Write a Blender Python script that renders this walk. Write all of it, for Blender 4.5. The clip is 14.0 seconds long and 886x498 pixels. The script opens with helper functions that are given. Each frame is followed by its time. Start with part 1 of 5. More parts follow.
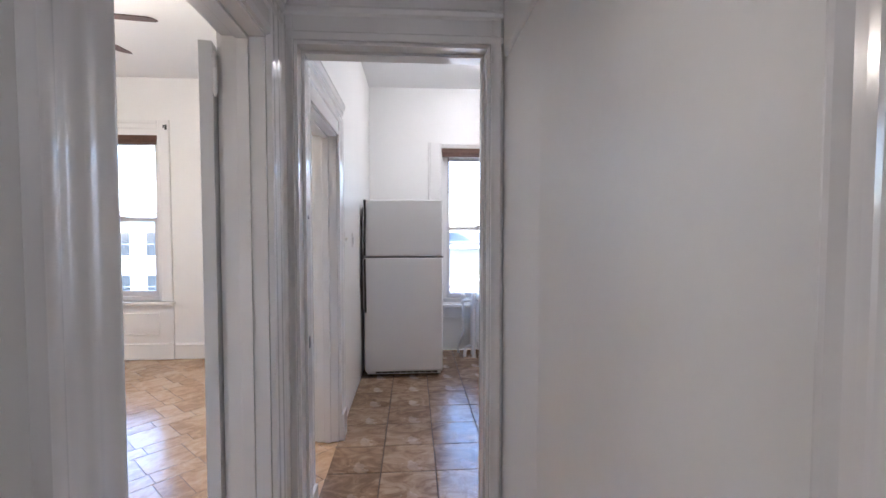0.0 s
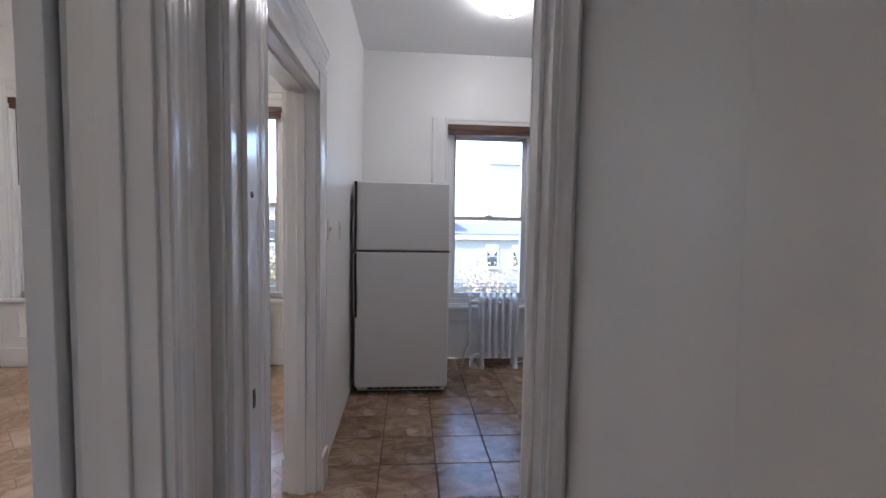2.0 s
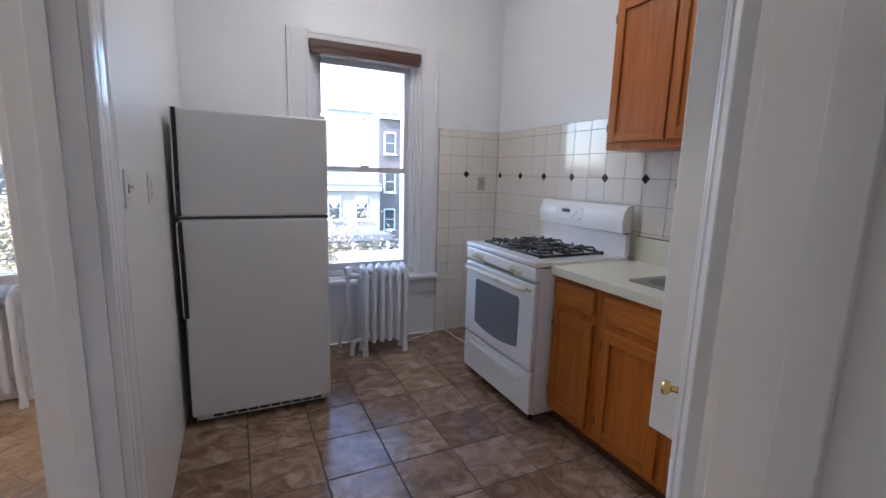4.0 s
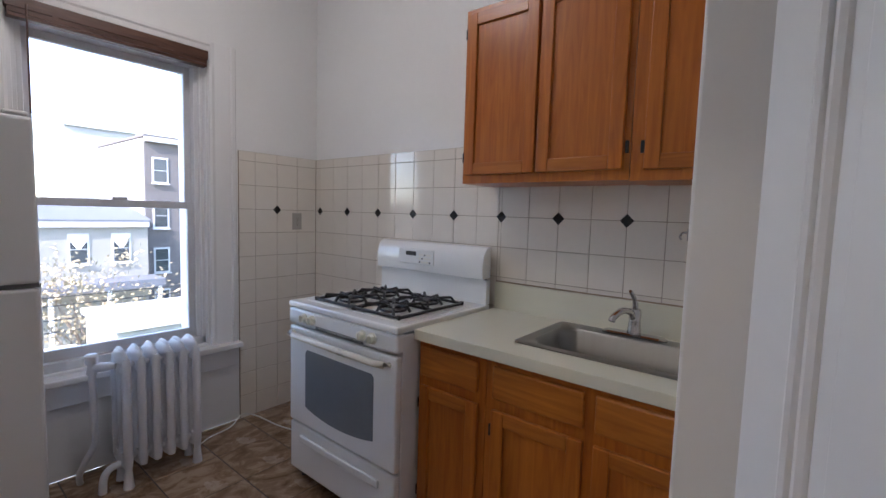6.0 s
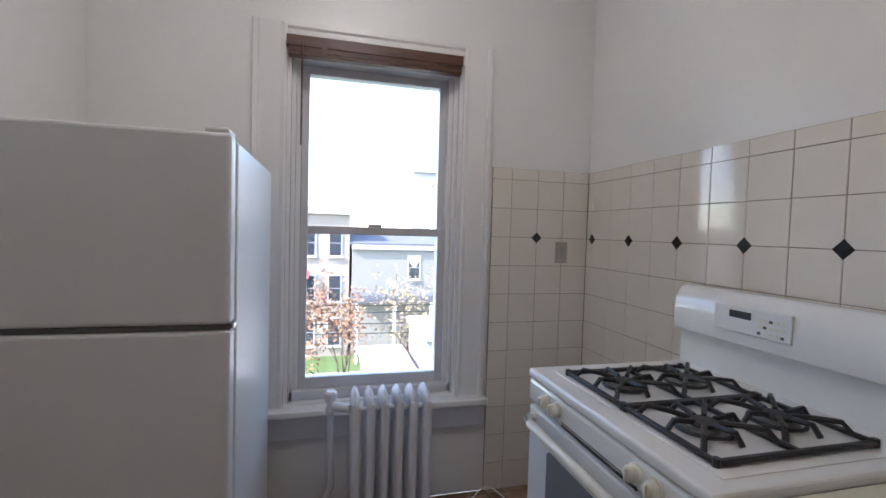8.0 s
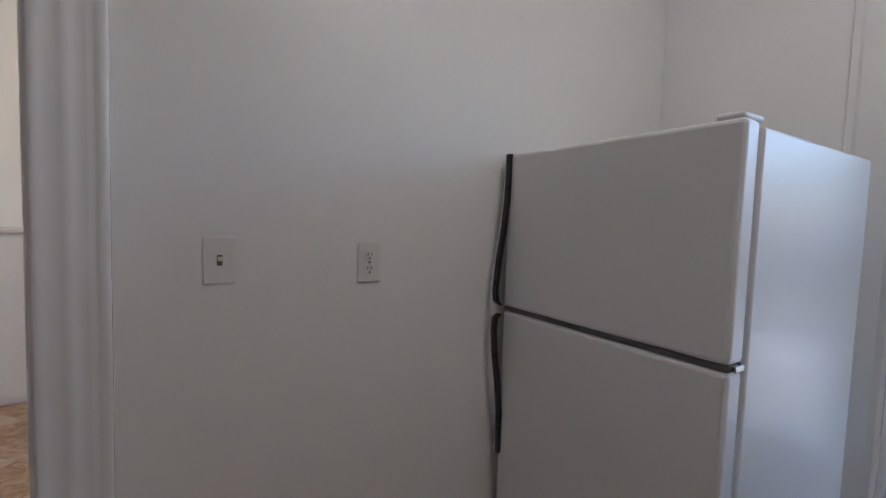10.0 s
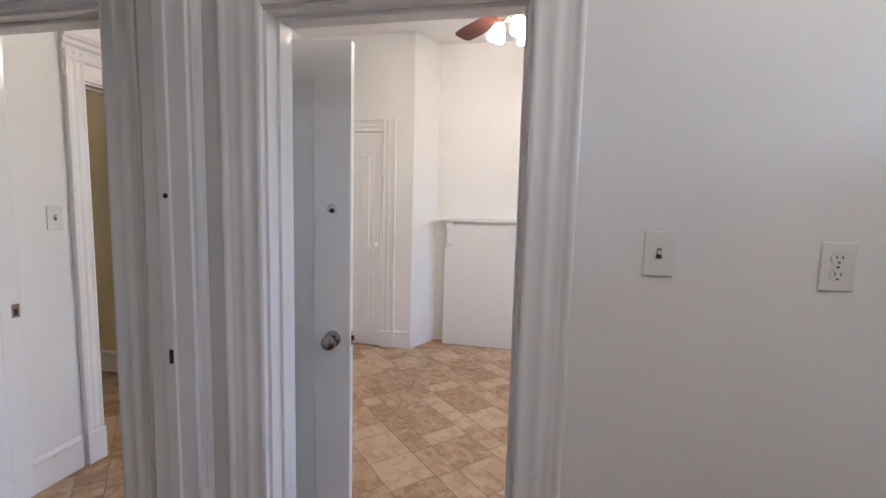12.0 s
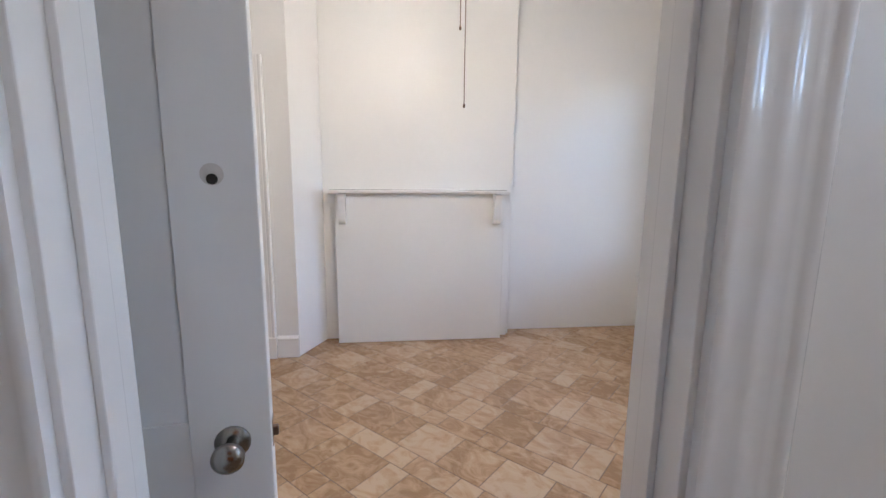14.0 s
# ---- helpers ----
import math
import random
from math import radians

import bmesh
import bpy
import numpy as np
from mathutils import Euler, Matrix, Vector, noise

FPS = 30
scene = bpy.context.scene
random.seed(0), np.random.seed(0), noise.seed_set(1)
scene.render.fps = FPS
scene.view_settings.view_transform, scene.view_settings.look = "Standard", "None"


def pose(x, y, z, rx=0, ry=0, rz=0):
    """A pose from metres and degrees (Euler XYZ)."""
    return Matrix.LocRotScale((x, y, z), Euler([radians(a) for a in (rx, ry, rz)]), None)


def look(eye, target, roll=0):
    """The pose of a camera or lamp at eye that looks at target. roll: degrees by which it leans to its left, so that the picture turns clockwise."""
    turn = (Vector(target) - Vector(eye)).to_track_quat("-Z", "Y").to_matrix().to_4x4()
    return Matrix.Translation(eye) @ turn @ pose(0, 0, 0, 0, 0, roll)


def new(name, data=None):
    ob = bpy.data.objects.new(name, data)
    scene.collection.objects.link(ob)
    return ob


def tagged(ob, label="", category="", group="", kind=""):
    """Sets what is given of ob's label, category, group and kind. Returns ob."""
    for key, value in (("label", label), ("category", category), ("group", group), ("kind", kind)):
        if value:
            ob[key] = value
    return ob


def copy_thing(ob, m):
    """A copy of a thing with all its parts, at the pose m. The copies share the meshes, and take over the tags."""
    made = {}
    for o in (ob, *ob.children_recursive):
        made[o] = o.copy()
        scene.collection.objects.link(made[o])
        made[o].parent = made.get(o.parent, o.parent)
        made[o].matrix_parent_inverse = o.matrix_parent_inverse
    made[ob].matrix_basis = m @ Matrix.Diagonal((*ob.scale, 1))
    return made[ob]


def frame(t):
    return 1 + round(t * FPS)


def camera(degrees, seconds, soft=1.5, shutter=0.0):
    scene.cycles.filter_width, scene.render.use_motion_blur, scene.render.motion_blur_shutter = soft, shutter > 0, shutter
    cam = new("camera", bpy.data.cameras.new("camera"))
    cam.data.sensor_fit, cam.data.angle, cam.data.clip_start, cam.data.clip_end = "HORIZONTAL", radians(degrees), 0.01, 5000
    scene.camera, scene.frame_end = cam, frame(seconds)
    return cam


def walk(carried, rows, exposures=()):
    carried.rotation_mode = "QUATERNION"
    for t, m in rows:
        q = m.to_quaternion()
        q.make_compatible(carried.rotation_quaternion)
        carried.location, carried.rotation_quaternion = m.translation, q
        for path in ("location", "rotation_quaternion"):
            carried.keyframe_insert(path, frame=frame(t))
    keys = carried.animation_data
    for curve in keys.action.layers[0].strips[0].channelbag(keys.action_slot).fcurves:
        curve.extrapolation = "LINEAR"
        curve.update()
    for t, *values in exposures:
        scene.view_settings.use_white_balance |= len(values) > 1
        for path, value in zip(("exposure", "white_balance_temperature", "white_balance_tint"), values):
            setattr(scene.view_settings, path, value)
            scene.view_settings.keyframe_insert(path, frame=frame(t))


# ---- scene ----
cam = camera(90.5, 14.0)
PATH = [
    (0, (0.486, -1.586, 1.358), (0.621, 0.408, 1.277), 0.0),
    (0.5, (0.473, -1.459, 1.349), (0.565, 0.537, 1.265), -0.0),
    (1, (0.458, -1.326, 1.353), (0.608, 0.666, 1.258), 0.1),
    (1.5, (0.465, -1.131, 1.36), (0.62, 0.861, 1.255), 0.5),
    (2, (0.448, -0.901, 1.358), (0.602, 1.089, 1.231), 1.0),
    (2.2, (0.438, -0.804, 1.342), (0.589, 1.184, 1.192), 1.3),
    (4.3, (0.289, 0.08, 1.37), (1.274, 1.785, 1.022), 2.3),
    (4.5, (0.361, 0.143, 1.354), (1.444, 1.789, 1.016), 2.7),
    (5, (0.439, 0.34, 1.35), (1.857, 1.727, 1.096), 2.8),
    (5.5, (0.468, 0.472, 1.375), (2.003, 1.742, 1.196), 2.6),
    (6, (0.488, 0.603, 1.385), (2.038, 1.857, 1.225), 1.7),
    (6.5, (0.579, 0.765, 1.388), (2.071, 2.093, 1.281), 0.3),
    (7, (0.734, 0.911, 1.399), (1.99, 2.467, 1.354), 0.6),
    (7.2, (0.801, 0.955, 1.398), (1.948, 2.593, 1.356), 0.9),
    (9.3, (1.17, 1.443, 1.396), (0.148, 3.158, 1.283), 1.5),
    (9.5, (1.165, 1.448, 1.405), (-0.061, 3.023, 1.281), 1.5),
    (10, (1.191, 1.468, 1.412), (-0.491, 2.542, 1.287), 1.9),
    (10.5, (1.222, 1.416, 1.436), (-0.681, 2.013, 1.283), 1.9),
    (11, (1.276, 1.373, 1.429), (-0.719, 1.393, 1.285), 1.5),
    (11.5, (1.27, 1.339, 1.422), (-0.696, 1.002, 1.267), 1.2),
    (12, (1.197, 1.275, 1.412), (-0.75, 0.867, 1.205), 1.5),
    (12.5, (1.082, 1.179, 1.405), (-0.871, 0.831, 1.151), 1.9),
    (13, (0.903, 1.069, 1.394), (-1.051, 0.778, 1.088), 2.3),
    (13.5, (0.696, 0.976, 1.392), (-1.274, 0.84, 1.077), 2.7),
    (14, (0.5, 0.851, 1.385), (-1.459, 1.078, 1.054), 0.6),
]
walk(cam, [(t, look(eye, target, roll)) for t, eye, target, roll in PATH], [(0.0, 4.05, 5650, 17), (1.0, 3.45, 5600, 17), (2.0, 3.25, 5650, 16), (4.5, 3.42, 5600, 17), (5.0, 3.5, 5650, 17), (5.5, 2.95, 5800, 18), (6.5, 3.1, 5950, 19), (7.2, 3.12, 6000, 18), (9.5, 2.62, 5850, 15), (10.0, 2.82, 5900, 16), (10.5, 3.35, 6100, 18), (11.5, 3.58, 6000, 18), (12.5, 3.58, 5850, 16), (14.0, 3.56, 5700, 15)])
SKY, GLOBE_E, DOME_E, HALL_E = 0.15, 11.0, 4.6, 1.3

# ---- world, sun, exposure ----
world = bpy.data.worlds.new("world")
scene.world = world
world.use_nodes = True
wn = world.node_tree.nodes
sky = wn.new("ShaderNodeTexSky")
sky.sky_type = "NISHITA"
sky.sun_disc = False
sky.sun_elevation = radians(38)
sky.sun_rotation = radians(253)
wn["Background"].inputs["Strength"].default_value = SKY
world.node_tree.links.new(sky.outputs[0], wn["Background"].inputs["Color"])
sun = new("sun", bpy.data.lights.new("sun", "SUN"))
sun.data.energy, sun.data.angle, sun.data.color = 2.0, radians(0.5), (1.0, 0.95, 0.87)
sun.matrix_world = look((-20, -4, 16), (0, 2, 0))


# ---- materials ----
def mat(name, color, rough=0.5, metal=0.0, var=0.08, scale=3.0, bump=0.0, bscale=60.0, rvar=0.1, coat=0.0, rnd=0.0, stretch=(1, 1, 1)):
    """A procedural surface: base colour with stains at two scales, gloss variation and fine relief."""
    m = bpy.data.materials.new(name)
    m.use_nodes = True
    nt = m.node_tree
    N, L = nt.nodes, nt.links
    b = N["Principled BSDF"]
    b.inputs["Metallic"].default_value = metal
    b.inputs["Coat Weight"].default_value = coat
    tc = N.new("ShaderNodeTexCoord")
    mp = N.new("ShaderNodeMapping")
    mp.inputs["Scale"].default_value = stretch
    L.new(tc.outputs["Object"], mp.inputs[0])
    n1 = N.new("ShaderNodeTexNoise")
    n1.inputs["Scale"].default_value, n1.inputs["Detail"].default_value = scale, 6
    n2 = N.new("ShaderNodeTexNoise")
    n2.inputs["Scale"].default_value, n2.inputs["Detail"].default_value = bscale, 3
    L.new(mp.outputs[0], n1.inputs[0])
    L.new(mp.outputs[0], n2.inputs[0])
    add = N.new("ShaderNodeMath")
    add.operation = "MULTIPLY_ADD"
    add.inputs[1].default_value = 0.3
    L.new(n2.outputs[0], add.inputs[0])
    L.new(n1.outputs[0], add.inputs[2])
    val = add.outputs[0]
    if rnd:
        oi = N.new("ShaderNodeObjectInfo")
        ad2 = N.new("ShaderNodeMath")
        ad2.operation = "MULTIPLY_ADD"
        ad2.inputs[1].default_value = rnd
        L.new(oi.outputs["Random"], ad2.inputs[0])
        L.new(val, ad2.inputs[2])
        val = ad2.outputs[0]
    ramp = N.new("ShaderNodeMapRange")
    ramp.inputs[1].default_value, ramp.inputs[2].default_value = 0.2, 1.1 + rnd
    ramp.inputs[3].default_value, ramp.inputs[4].default_value = 1 - var, 1 + var * 0.6
    L.new(val, ramp.inputs[0])
    mix = N.new("ShaderNodeVectorMath")
    mix.operation = "SCALE"
    mix.inputs[0].default_value = color
    L.new(ramp.outputs[0], mix.inputs["Scale"])
    L.new(mix.outputs[0], b.inputs["Base Color"])
    rr = N.new("ShaderNodeMapRange")
    rr.inputs[1].default_value, rr.inputs[2].default_value = 0.1, 0.9
    rr.inputs[3].default_value, rr.inputs[4].default_value = max(rough - rvar, 0.03), min(rough + rvar, 1)
    L.new(n1.outputs[0], rr.inputs[0])
    L.new(rr.outputs[0], b.inputs["Roughness"])
    if bump:
        bp = N.new("ShaderNodeBump")
        bp.inputs["Strength"].default_value, bp.inputs["Distance"].default_value = bump, 0.004
        L.new(n2.outputs[0], bp.inputs["Height"])
        L.new(bp.outputs[0], b.inputs["Normal"])
    return m


def wood_mat(name, light, dark, scale=7.0, rough=0.35, stretch=(1, 1, 0.08), rnd=0.0):
    """Grain along one axis, with darker pores and soft figure."""
    m = mat(name, light, rough, 0, 0.1, 4, 0.05, 90, 0.04)
    nt = m.node_tree
    N, L = nt.nodes, nt.links
    b = N["Principled BSDF"]
    tc = N.new("ShaderNodeTexCoord")
    mp = N.new("ShaderNodeMapping")
    mp.inputs["Scale"].default_value = stretch
    L.new(tc.outputs["Object"], mp.inputs[0])
    n = N.new("ShaderNodeTexNoise")
    n.inputs["Scale"].default_value, n.inputs["Detail"].default_value, n.inputs["Distortion"].default_value = scale * 6, 8, 1.2
    L.new(mp.outputs[0], n.inputs[0])
    n3 = N.new("ShaderNodeTexNoise")
    n3.inputs["Scale"].default_value, n3.inputs["Detail"].default_value = scale * 0.6, 3
    L.new(mp.outputs[0], n3.inputs[0])
    av = N.new("ShaderNodeMath")
    av.operation = "MULTIPLY_ADD"
    av.inputs[1].default_value = 0.7
    L.new(n.outputs[0], av.inputs[0])
    sc = N.new("ShaderNodeMath")
    sc.operation = "MULTIPLY"
    sc.inputs[1].default_value = 0.4
    L.new(n3.outputs[0], sc.inputs[0])
    L.new(sc.outputs[0], av.inputs[2])
    val = av.outputs[0]
    if rnd:
        oi = N.new("ShaderNodeObjectInfo")
        ad2 = N.new("ShaderNodeMath")
        ad2.operation = "MULTIPLY_ADD"
        ad2.inputs[1].default_value = rnd
        L.new(oi.outputs["Random"], ad2.inputs[0])
        L.new(val, ad2.inputs[2])
        val = ad2.outputs[0]
    cr = N.new("ShaderNodeValToRGB")
    cr.color_ramp.elements[0].position, cr.color_ramp.elements[1].position = 0.38, 0.72
    cr.color_ramp.elements[0].color, cr.color_ramp.elements[1].color = (*dark, 1), (*light, 1)
    L.new(val, cr.inputs[0])
    L.new(cr.outputs[0], b.inputs["Base Color"])
    return m


def slate_mat(name, cols, scale, rough, rnd=0.35, boards=False):
    """Printed stone look: cloudy veins over a base that differs from piece to piece."""
    m = mat(name, cols[1], rough, 0, 0.1, 4, 0.04, 50, 0.08)
    nt = m.node_tree
    N, L = nt.nodes, nt.links
    b = N["Principled BSDF"]
    tc = N.new("ShaderNodeTexCoord")
    oi = N.new("ShaderNodeObjectInfo")
    off = N.new("ShaderNodeVectorMath")
    off.operation = "MULTIPLY_ADD"
    off.inputs[0].default_value = (17, 23, 9)
    geo = N.new("ShaderNodeNewGeometry")
    both = N.new("ShaderNodeMath")
    both.operation = "ADD"
    L.new(oi.outputs["Random"], both.inputs[0])
    L.new(geo.outputs["Random Per Island"], both.inputs[1])
    one = N.new("ShaderNodeMath")
    one.operation = "FRACT"
    L.new(both.outputs[0], one.inputs[0])
    L.new(one.outputs[0], off.inputs[1])
    L.new(tc.outputs["Object"], off.inputs[2])
    n = N.new("ShaderNodeTexNoise")
    n.inputs["Scale"].default_value, n.inputs["Detail"].default_value, n.inputs["Distortion"].default_value = scale, 9, 1.6
    n.inputs["Roughness"].default_value = 0.62
    mp = N.new("ShaderNodeMapping")
    mp.inputs["Scale"].default_value = (1, 1.5, 1)
    mp.inputs["Rotation"].default_value = (0, 0, 0.6)
    L.new(off.outputs[0], mp.inputs[0])
    L.new(mp.outputs[0], n.inputs[0])
    ad = N.new("ShaderNodeMath")
    ad.operation = "MULTIPLY_ADD"
    ad.inputs[1].default_value = rnd
    L.new(one.outputs[0], ad.inputs[0])
    L.new(n.outputs[0], ad.inputs[2])
    sb = N.new("ShaderNodeMath")
    sb.operation = "SUBTRACT"
    sb.inputs[1].default_value = rnd * 0.5
    L.new(ad.outputs[0], sb.inputs[0])
    cr = N.new("ShaderNodeValToRGB")
    e = cr.color_ramp.elements
    e[0].position, e[1].position = 0.34, 0.66
    e[0].color, e[1].color = (*cols[0], 1), (*cols[2], 1)
    mid = e.new(0.5)
    mid.color = (*cols[1], 1)
    L.new(sb.outputs[0], cr.inputs[0])
    L.new(cr.outputs[0], b.inputs["Base Color"])
    if boards:
        # old floorboards show through the thin vinyl as faint ridges
        ps = N.new("ShaderNodeMapping")
        ps.inputs["Rotation"].default_value = (0, 0, 0.12)
        L.new(geo.outputs["Position"], ps.inputs[0])
        wv = N.new("ShaderNodeTexWave")
        wv.wave_profile = "SAW"
        wv.inputs["Scale"].default_value, wv.inputs["Distortion"].default_value = 4.2, 0.25
        L.new(ps.outputs[0], wv.inputs[0])
        edge = N.new("ShaderNodeValToRGB")
        edge.color_ramp.elements[0].color, edge.color_ramp.elements[1].color = (0, 0, 0, 1), (1, 1, 1, 1)
        edge.color_ramp.elements[0].position, edge.color_ramp.elements[1].position = 0.0, 0.12
        L.new(wv.outputs["Fac"], edge.inputs[0])
        bp = N.new("ShaderNodeBump")
        bp.inputs["Strength"].default_value, bp.inputs["Distance"].default_value = 0.25, 0.002
        L.new(edge.outputs[0], bp.inputs["Height"])
        was = b.inputs["Normal"].links
        if was:
            L.new(was[0].from_socket, bp.inputs["Normal"])
        L.new(bp.outputs[0], b.inputs["Normal"])
    return m


def glow_mat(name, color, strength):
    m = bpy.data.materials.new(name)
    m.use_nodes = True
    b = m.node_tree.nodes["Principled BSDF"]
    b.inputs["Base Color"].default_value = (0.9, 0.88, 0.84, 1)
    b.inputs["Emission Color"].default_value = (*color, 1)
    b.inputs["Emission Strength"].default_value = strength
    return m


def glass_mat(name):
    m = bpy.data.materials.new(name)
    m.use_nodes = True
    nt = m.node_tree
    nt.nodes.clear()
    out = nt.nodes.new("ShaderNodeOutputMaterial")
    mix = nt.nodes.new("ShaderNodeMixShader")
    tr = nt.nodes.new("ShaderNodeBsdfTransparent")
    gl = nt.nodes.new("ShaderNodeBsdfGlossy")
    gl.inputs["Roughness"].default_value = 0.02
    fr = nt.nodes.new("ShaderNodeFresnel")
    fr.inputs[0].default_value = 1.35
    nt.links.new(fr.outputs[0], mix.inputs[0])
    nt.links.new(tr.outputs[0], mix.inputs[1])
    nt.links.new(gl.outputs[0], mix.inputs[2])
    nt.links.new(mix.outputs[0], out.inputs[0])
    return m


WALL = mat("wall_paint", (0.855, 0.85, 0.835), 0.42, 0, 0.05, 1.6, 0.05, 35, 0.05)
CEIL = mat("ceiling_paint", (0.87, 0.87, 0.87), 0.6, 0, 0.05, 1.2, 0.05, 40)
TRIM = mat("gloss_trim_paint", (0.865, 0.855, 0.845), 0.18, 0, 0.04, 5, 0.05, 22, 0.04, 0.2, 0, (1, 1, 0.3))
DOORP = mat("door_paint", (0.80, 0.81, 0.82), 0.38, 0, 0.04, 4, 0.008, 26, 0.01, 0.0, 0, (1, 1, 0.4))
# corridor walls: the yellow of warm lamp light is put into the colour
CORRIDOR_LIT = mat("corridor_warm_lit", (0.72, 0.6, 0.36), 0.5, 0, 0.06, 2, 0.04, 40)
SASH = mat("window_vinyl", (0.66, 0.65, 0.66), 0.35, 0, 0.08, 4, 0.03, 50)
APPL = mat("appliance_enamel", (0.78, 0.78, 0.77), 0.3, 0, 0.015, 2, 0.06, 260, 0.01)
STOVEW = mat("stove_enamel", (0.84, 0.84, 0.82), 0.14, 0, 0.03, 3, 0, 60, 0.04, 0.3)
CREAM = mat("cream_plastic", (0.78, 0.74, 0.62), 0.3, 0, 0.05, 8)
DARK = mat("black_plastic", (0.015, 0.015, 0.016), 0.3, 0, 0.2, 20)
IRON = mat("cast_iron", (0.018, 0.018, 0.02), 0.45, 0, 0.3, 30, 0.3, 200)
GREYGAP = mat("rubber_gasket", (0.12, 0.12, 0.12), 0.6, 0, 0.2, 20)
OVENG = mat("oven_window", (0.2, 0.22, 0.24), 0.12, 0, 0.1, 8)
STEEL = mat("brushed_steel", (0.33, 0.32, 0.3), 0.36, 1.0, 0.1, 6, 0.03, 160, 0.05, 0, 0, (1, 6, 1))
CHROME = mat("chrome", (0.55, 0.54, 0.53), 0.12, 1.0, 0.05, 10)
NICKEL = mat("dull_nickel", (0.3, 0.29, 0.27), 0.2, 1.0, 0.1, 12)
FARW = mat("far_white_trim", (0.5, 0.49, 0.47), 0.7, 0, 0.1, 2)
BRASS = mat("brass", (0.78, 0.56, 0.2), 0.16, 1.0, 0.12, 12)
COUNTER = mat("laminate_counter", (0.74, 0.72, 0.58), 0.3, 0, 0.03, 2, 0.02, 180, 0.03)
RADW = mat("radiator_paint", (0.8, 0.8, 0.82), 0.4, 0, 0.08, 10, 0.2, 70)
TILEW = mat("wall_tile_glaze", (0.82, 0.765, 0.68), 0.07, 0, 0.05, 6, 0.04, 12, 0.02, 0.2, 0.12)
TILEK = mat("black_tile_glaze", (0.015, 0.015, 0.016), 0.12, 0, 0.2, 20)
GROUT = mat("tile_grout", (0.36, 0.28, 0.2), 0.9, 0, 0.25, 14, 0.2, 120)
FGROUT = mat("floor_grout", (0.07, 0.055, 0.045), 0.9, 0, 0.25, 14, 0.2, 120)
FJOINT = mat("vinyl_joint", (0.2, 0.14, 0.095), 0.5, 0, 0.2, 14)
SLATE = slate_mat("slate_floor_tile", [(0.16, 0.095, 0.052), (0.28, 0.18, 0.11), (0.43, 0.315, 0.22)], 6.0, 0.25, 0.16)
VINYL = slate_mat("stone_vinyl", [(0.37, 0.225, 0.118), (0.515, 0.338, 0.195), (0.595, 0.43, 0.28)], 7.0, 0.2, 0.26, True)
OAK = wood_mat("honey_oak", (0.55, 0.175, 0.019), (0.36, 0.095, 0.009), 6, 0.33)
OAKH = wood_mat("honey_oak_rail", (0.53, 0.18, 0.023), (0.32, 0.09, 0.01), 6, 0.33, (1, 0.08, 1))
# oak darkened to hold the shade of the toe recess
OAKD = mat("oak_shadow_edge", (0.10, 0.035, 0.012), 0.5, 0, 0.2, 12)
BLIND = wood_mat("blind_wood", (0.16, 0.075, 0.045), (0.07, 0.03, 0.02), 8, 0.4, (0.1, 1, 1))
FANW = wood_mat("fan_blade_wood", (0.07, 0.022, 0.016), (0.03, 0.01, 0.008), 6, 0.55, (1, 1, 1))
BRONZE = mat("fan_bronze", (0.12, 0.07, 0.045), 0.35, 0.8, 0.2, 12)
GLASS = glass_mat("window_glass")
GLOBE = glow_mat("lamp_globe", (1.0, 0.86, 0.66), GLOBE_E)
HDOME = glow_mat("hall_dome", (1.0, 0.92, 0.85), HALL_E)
DOME = glow_mat("lamp_dome", (1.0, 0.93, 0.82), DOME_E)
CLAP = mat("clapboard_beige", (0.27, 0.255, 0.225), 0.8, 0, 0.1, 1, 0, 60)
CREAMB = mat("painted_masonry", (0.33, 0.28, 0.23), 0.85, 0, 0.15, 1, 0.2, 8)
BRICKR = mat("red_brick_far", (0.13, 0.115, 0.11), 0.9, 0, 0.3, 2.5, 0.2, 8)
STUCCO = mat("stucco_grey", (0.38, 0.37, 0.36), 0.9, 0, 0.25, 0.5, 0.1, 6)
ROOFM = mat("asphalt_roof", (0.12, 0.125, 0.14), 0.85, 0, 0.2, 3, 0.2, 30)
PANE = mat("far_window_pane", (0.05, 0.055, 0.065), 0.1, 0, 0.4, 1)
GRASSM = mat("lawn_grass", (0.08, 0.13, 0.035), 0.95, 0, 0.4, 1.2, 0.5, 30)
ASPH = mat("street_asphalt", (0.06, 0.06, 0.062), 0.9, 0, 0.2, 0.8, 0.2, 30)
BARK = mat("tree_bark", (0.12, 0.085, 0.06), 0.9, 0, 0.3, 6, 0.4, 30)
LEAFY = mat("autumn_leaves", (0.34, 0.27, 0.15), 0.7, 0, 0.5, 4)
LEAFR = mat("red_leaves", (0.28, 0.14, 0.07), 0.7, 0, 0.5, 4)
WIRE = mat("cable_black", (0.03, 0.03, 0.03), 0.6)
WHITEP = mat("white_cable", (0.75, 0.74, 0.7), 0.45)
CURT = mat("far_curtain", (0.6, 0.58, 0.52), 0.9)
AWN = mat("red_awning", (0.35, 0.05, 0.05), 0.7)
BLUEB = mat("blue_shrub", (0.12, 0.12, 0.3), 0.8, 0, 0.4, 6)


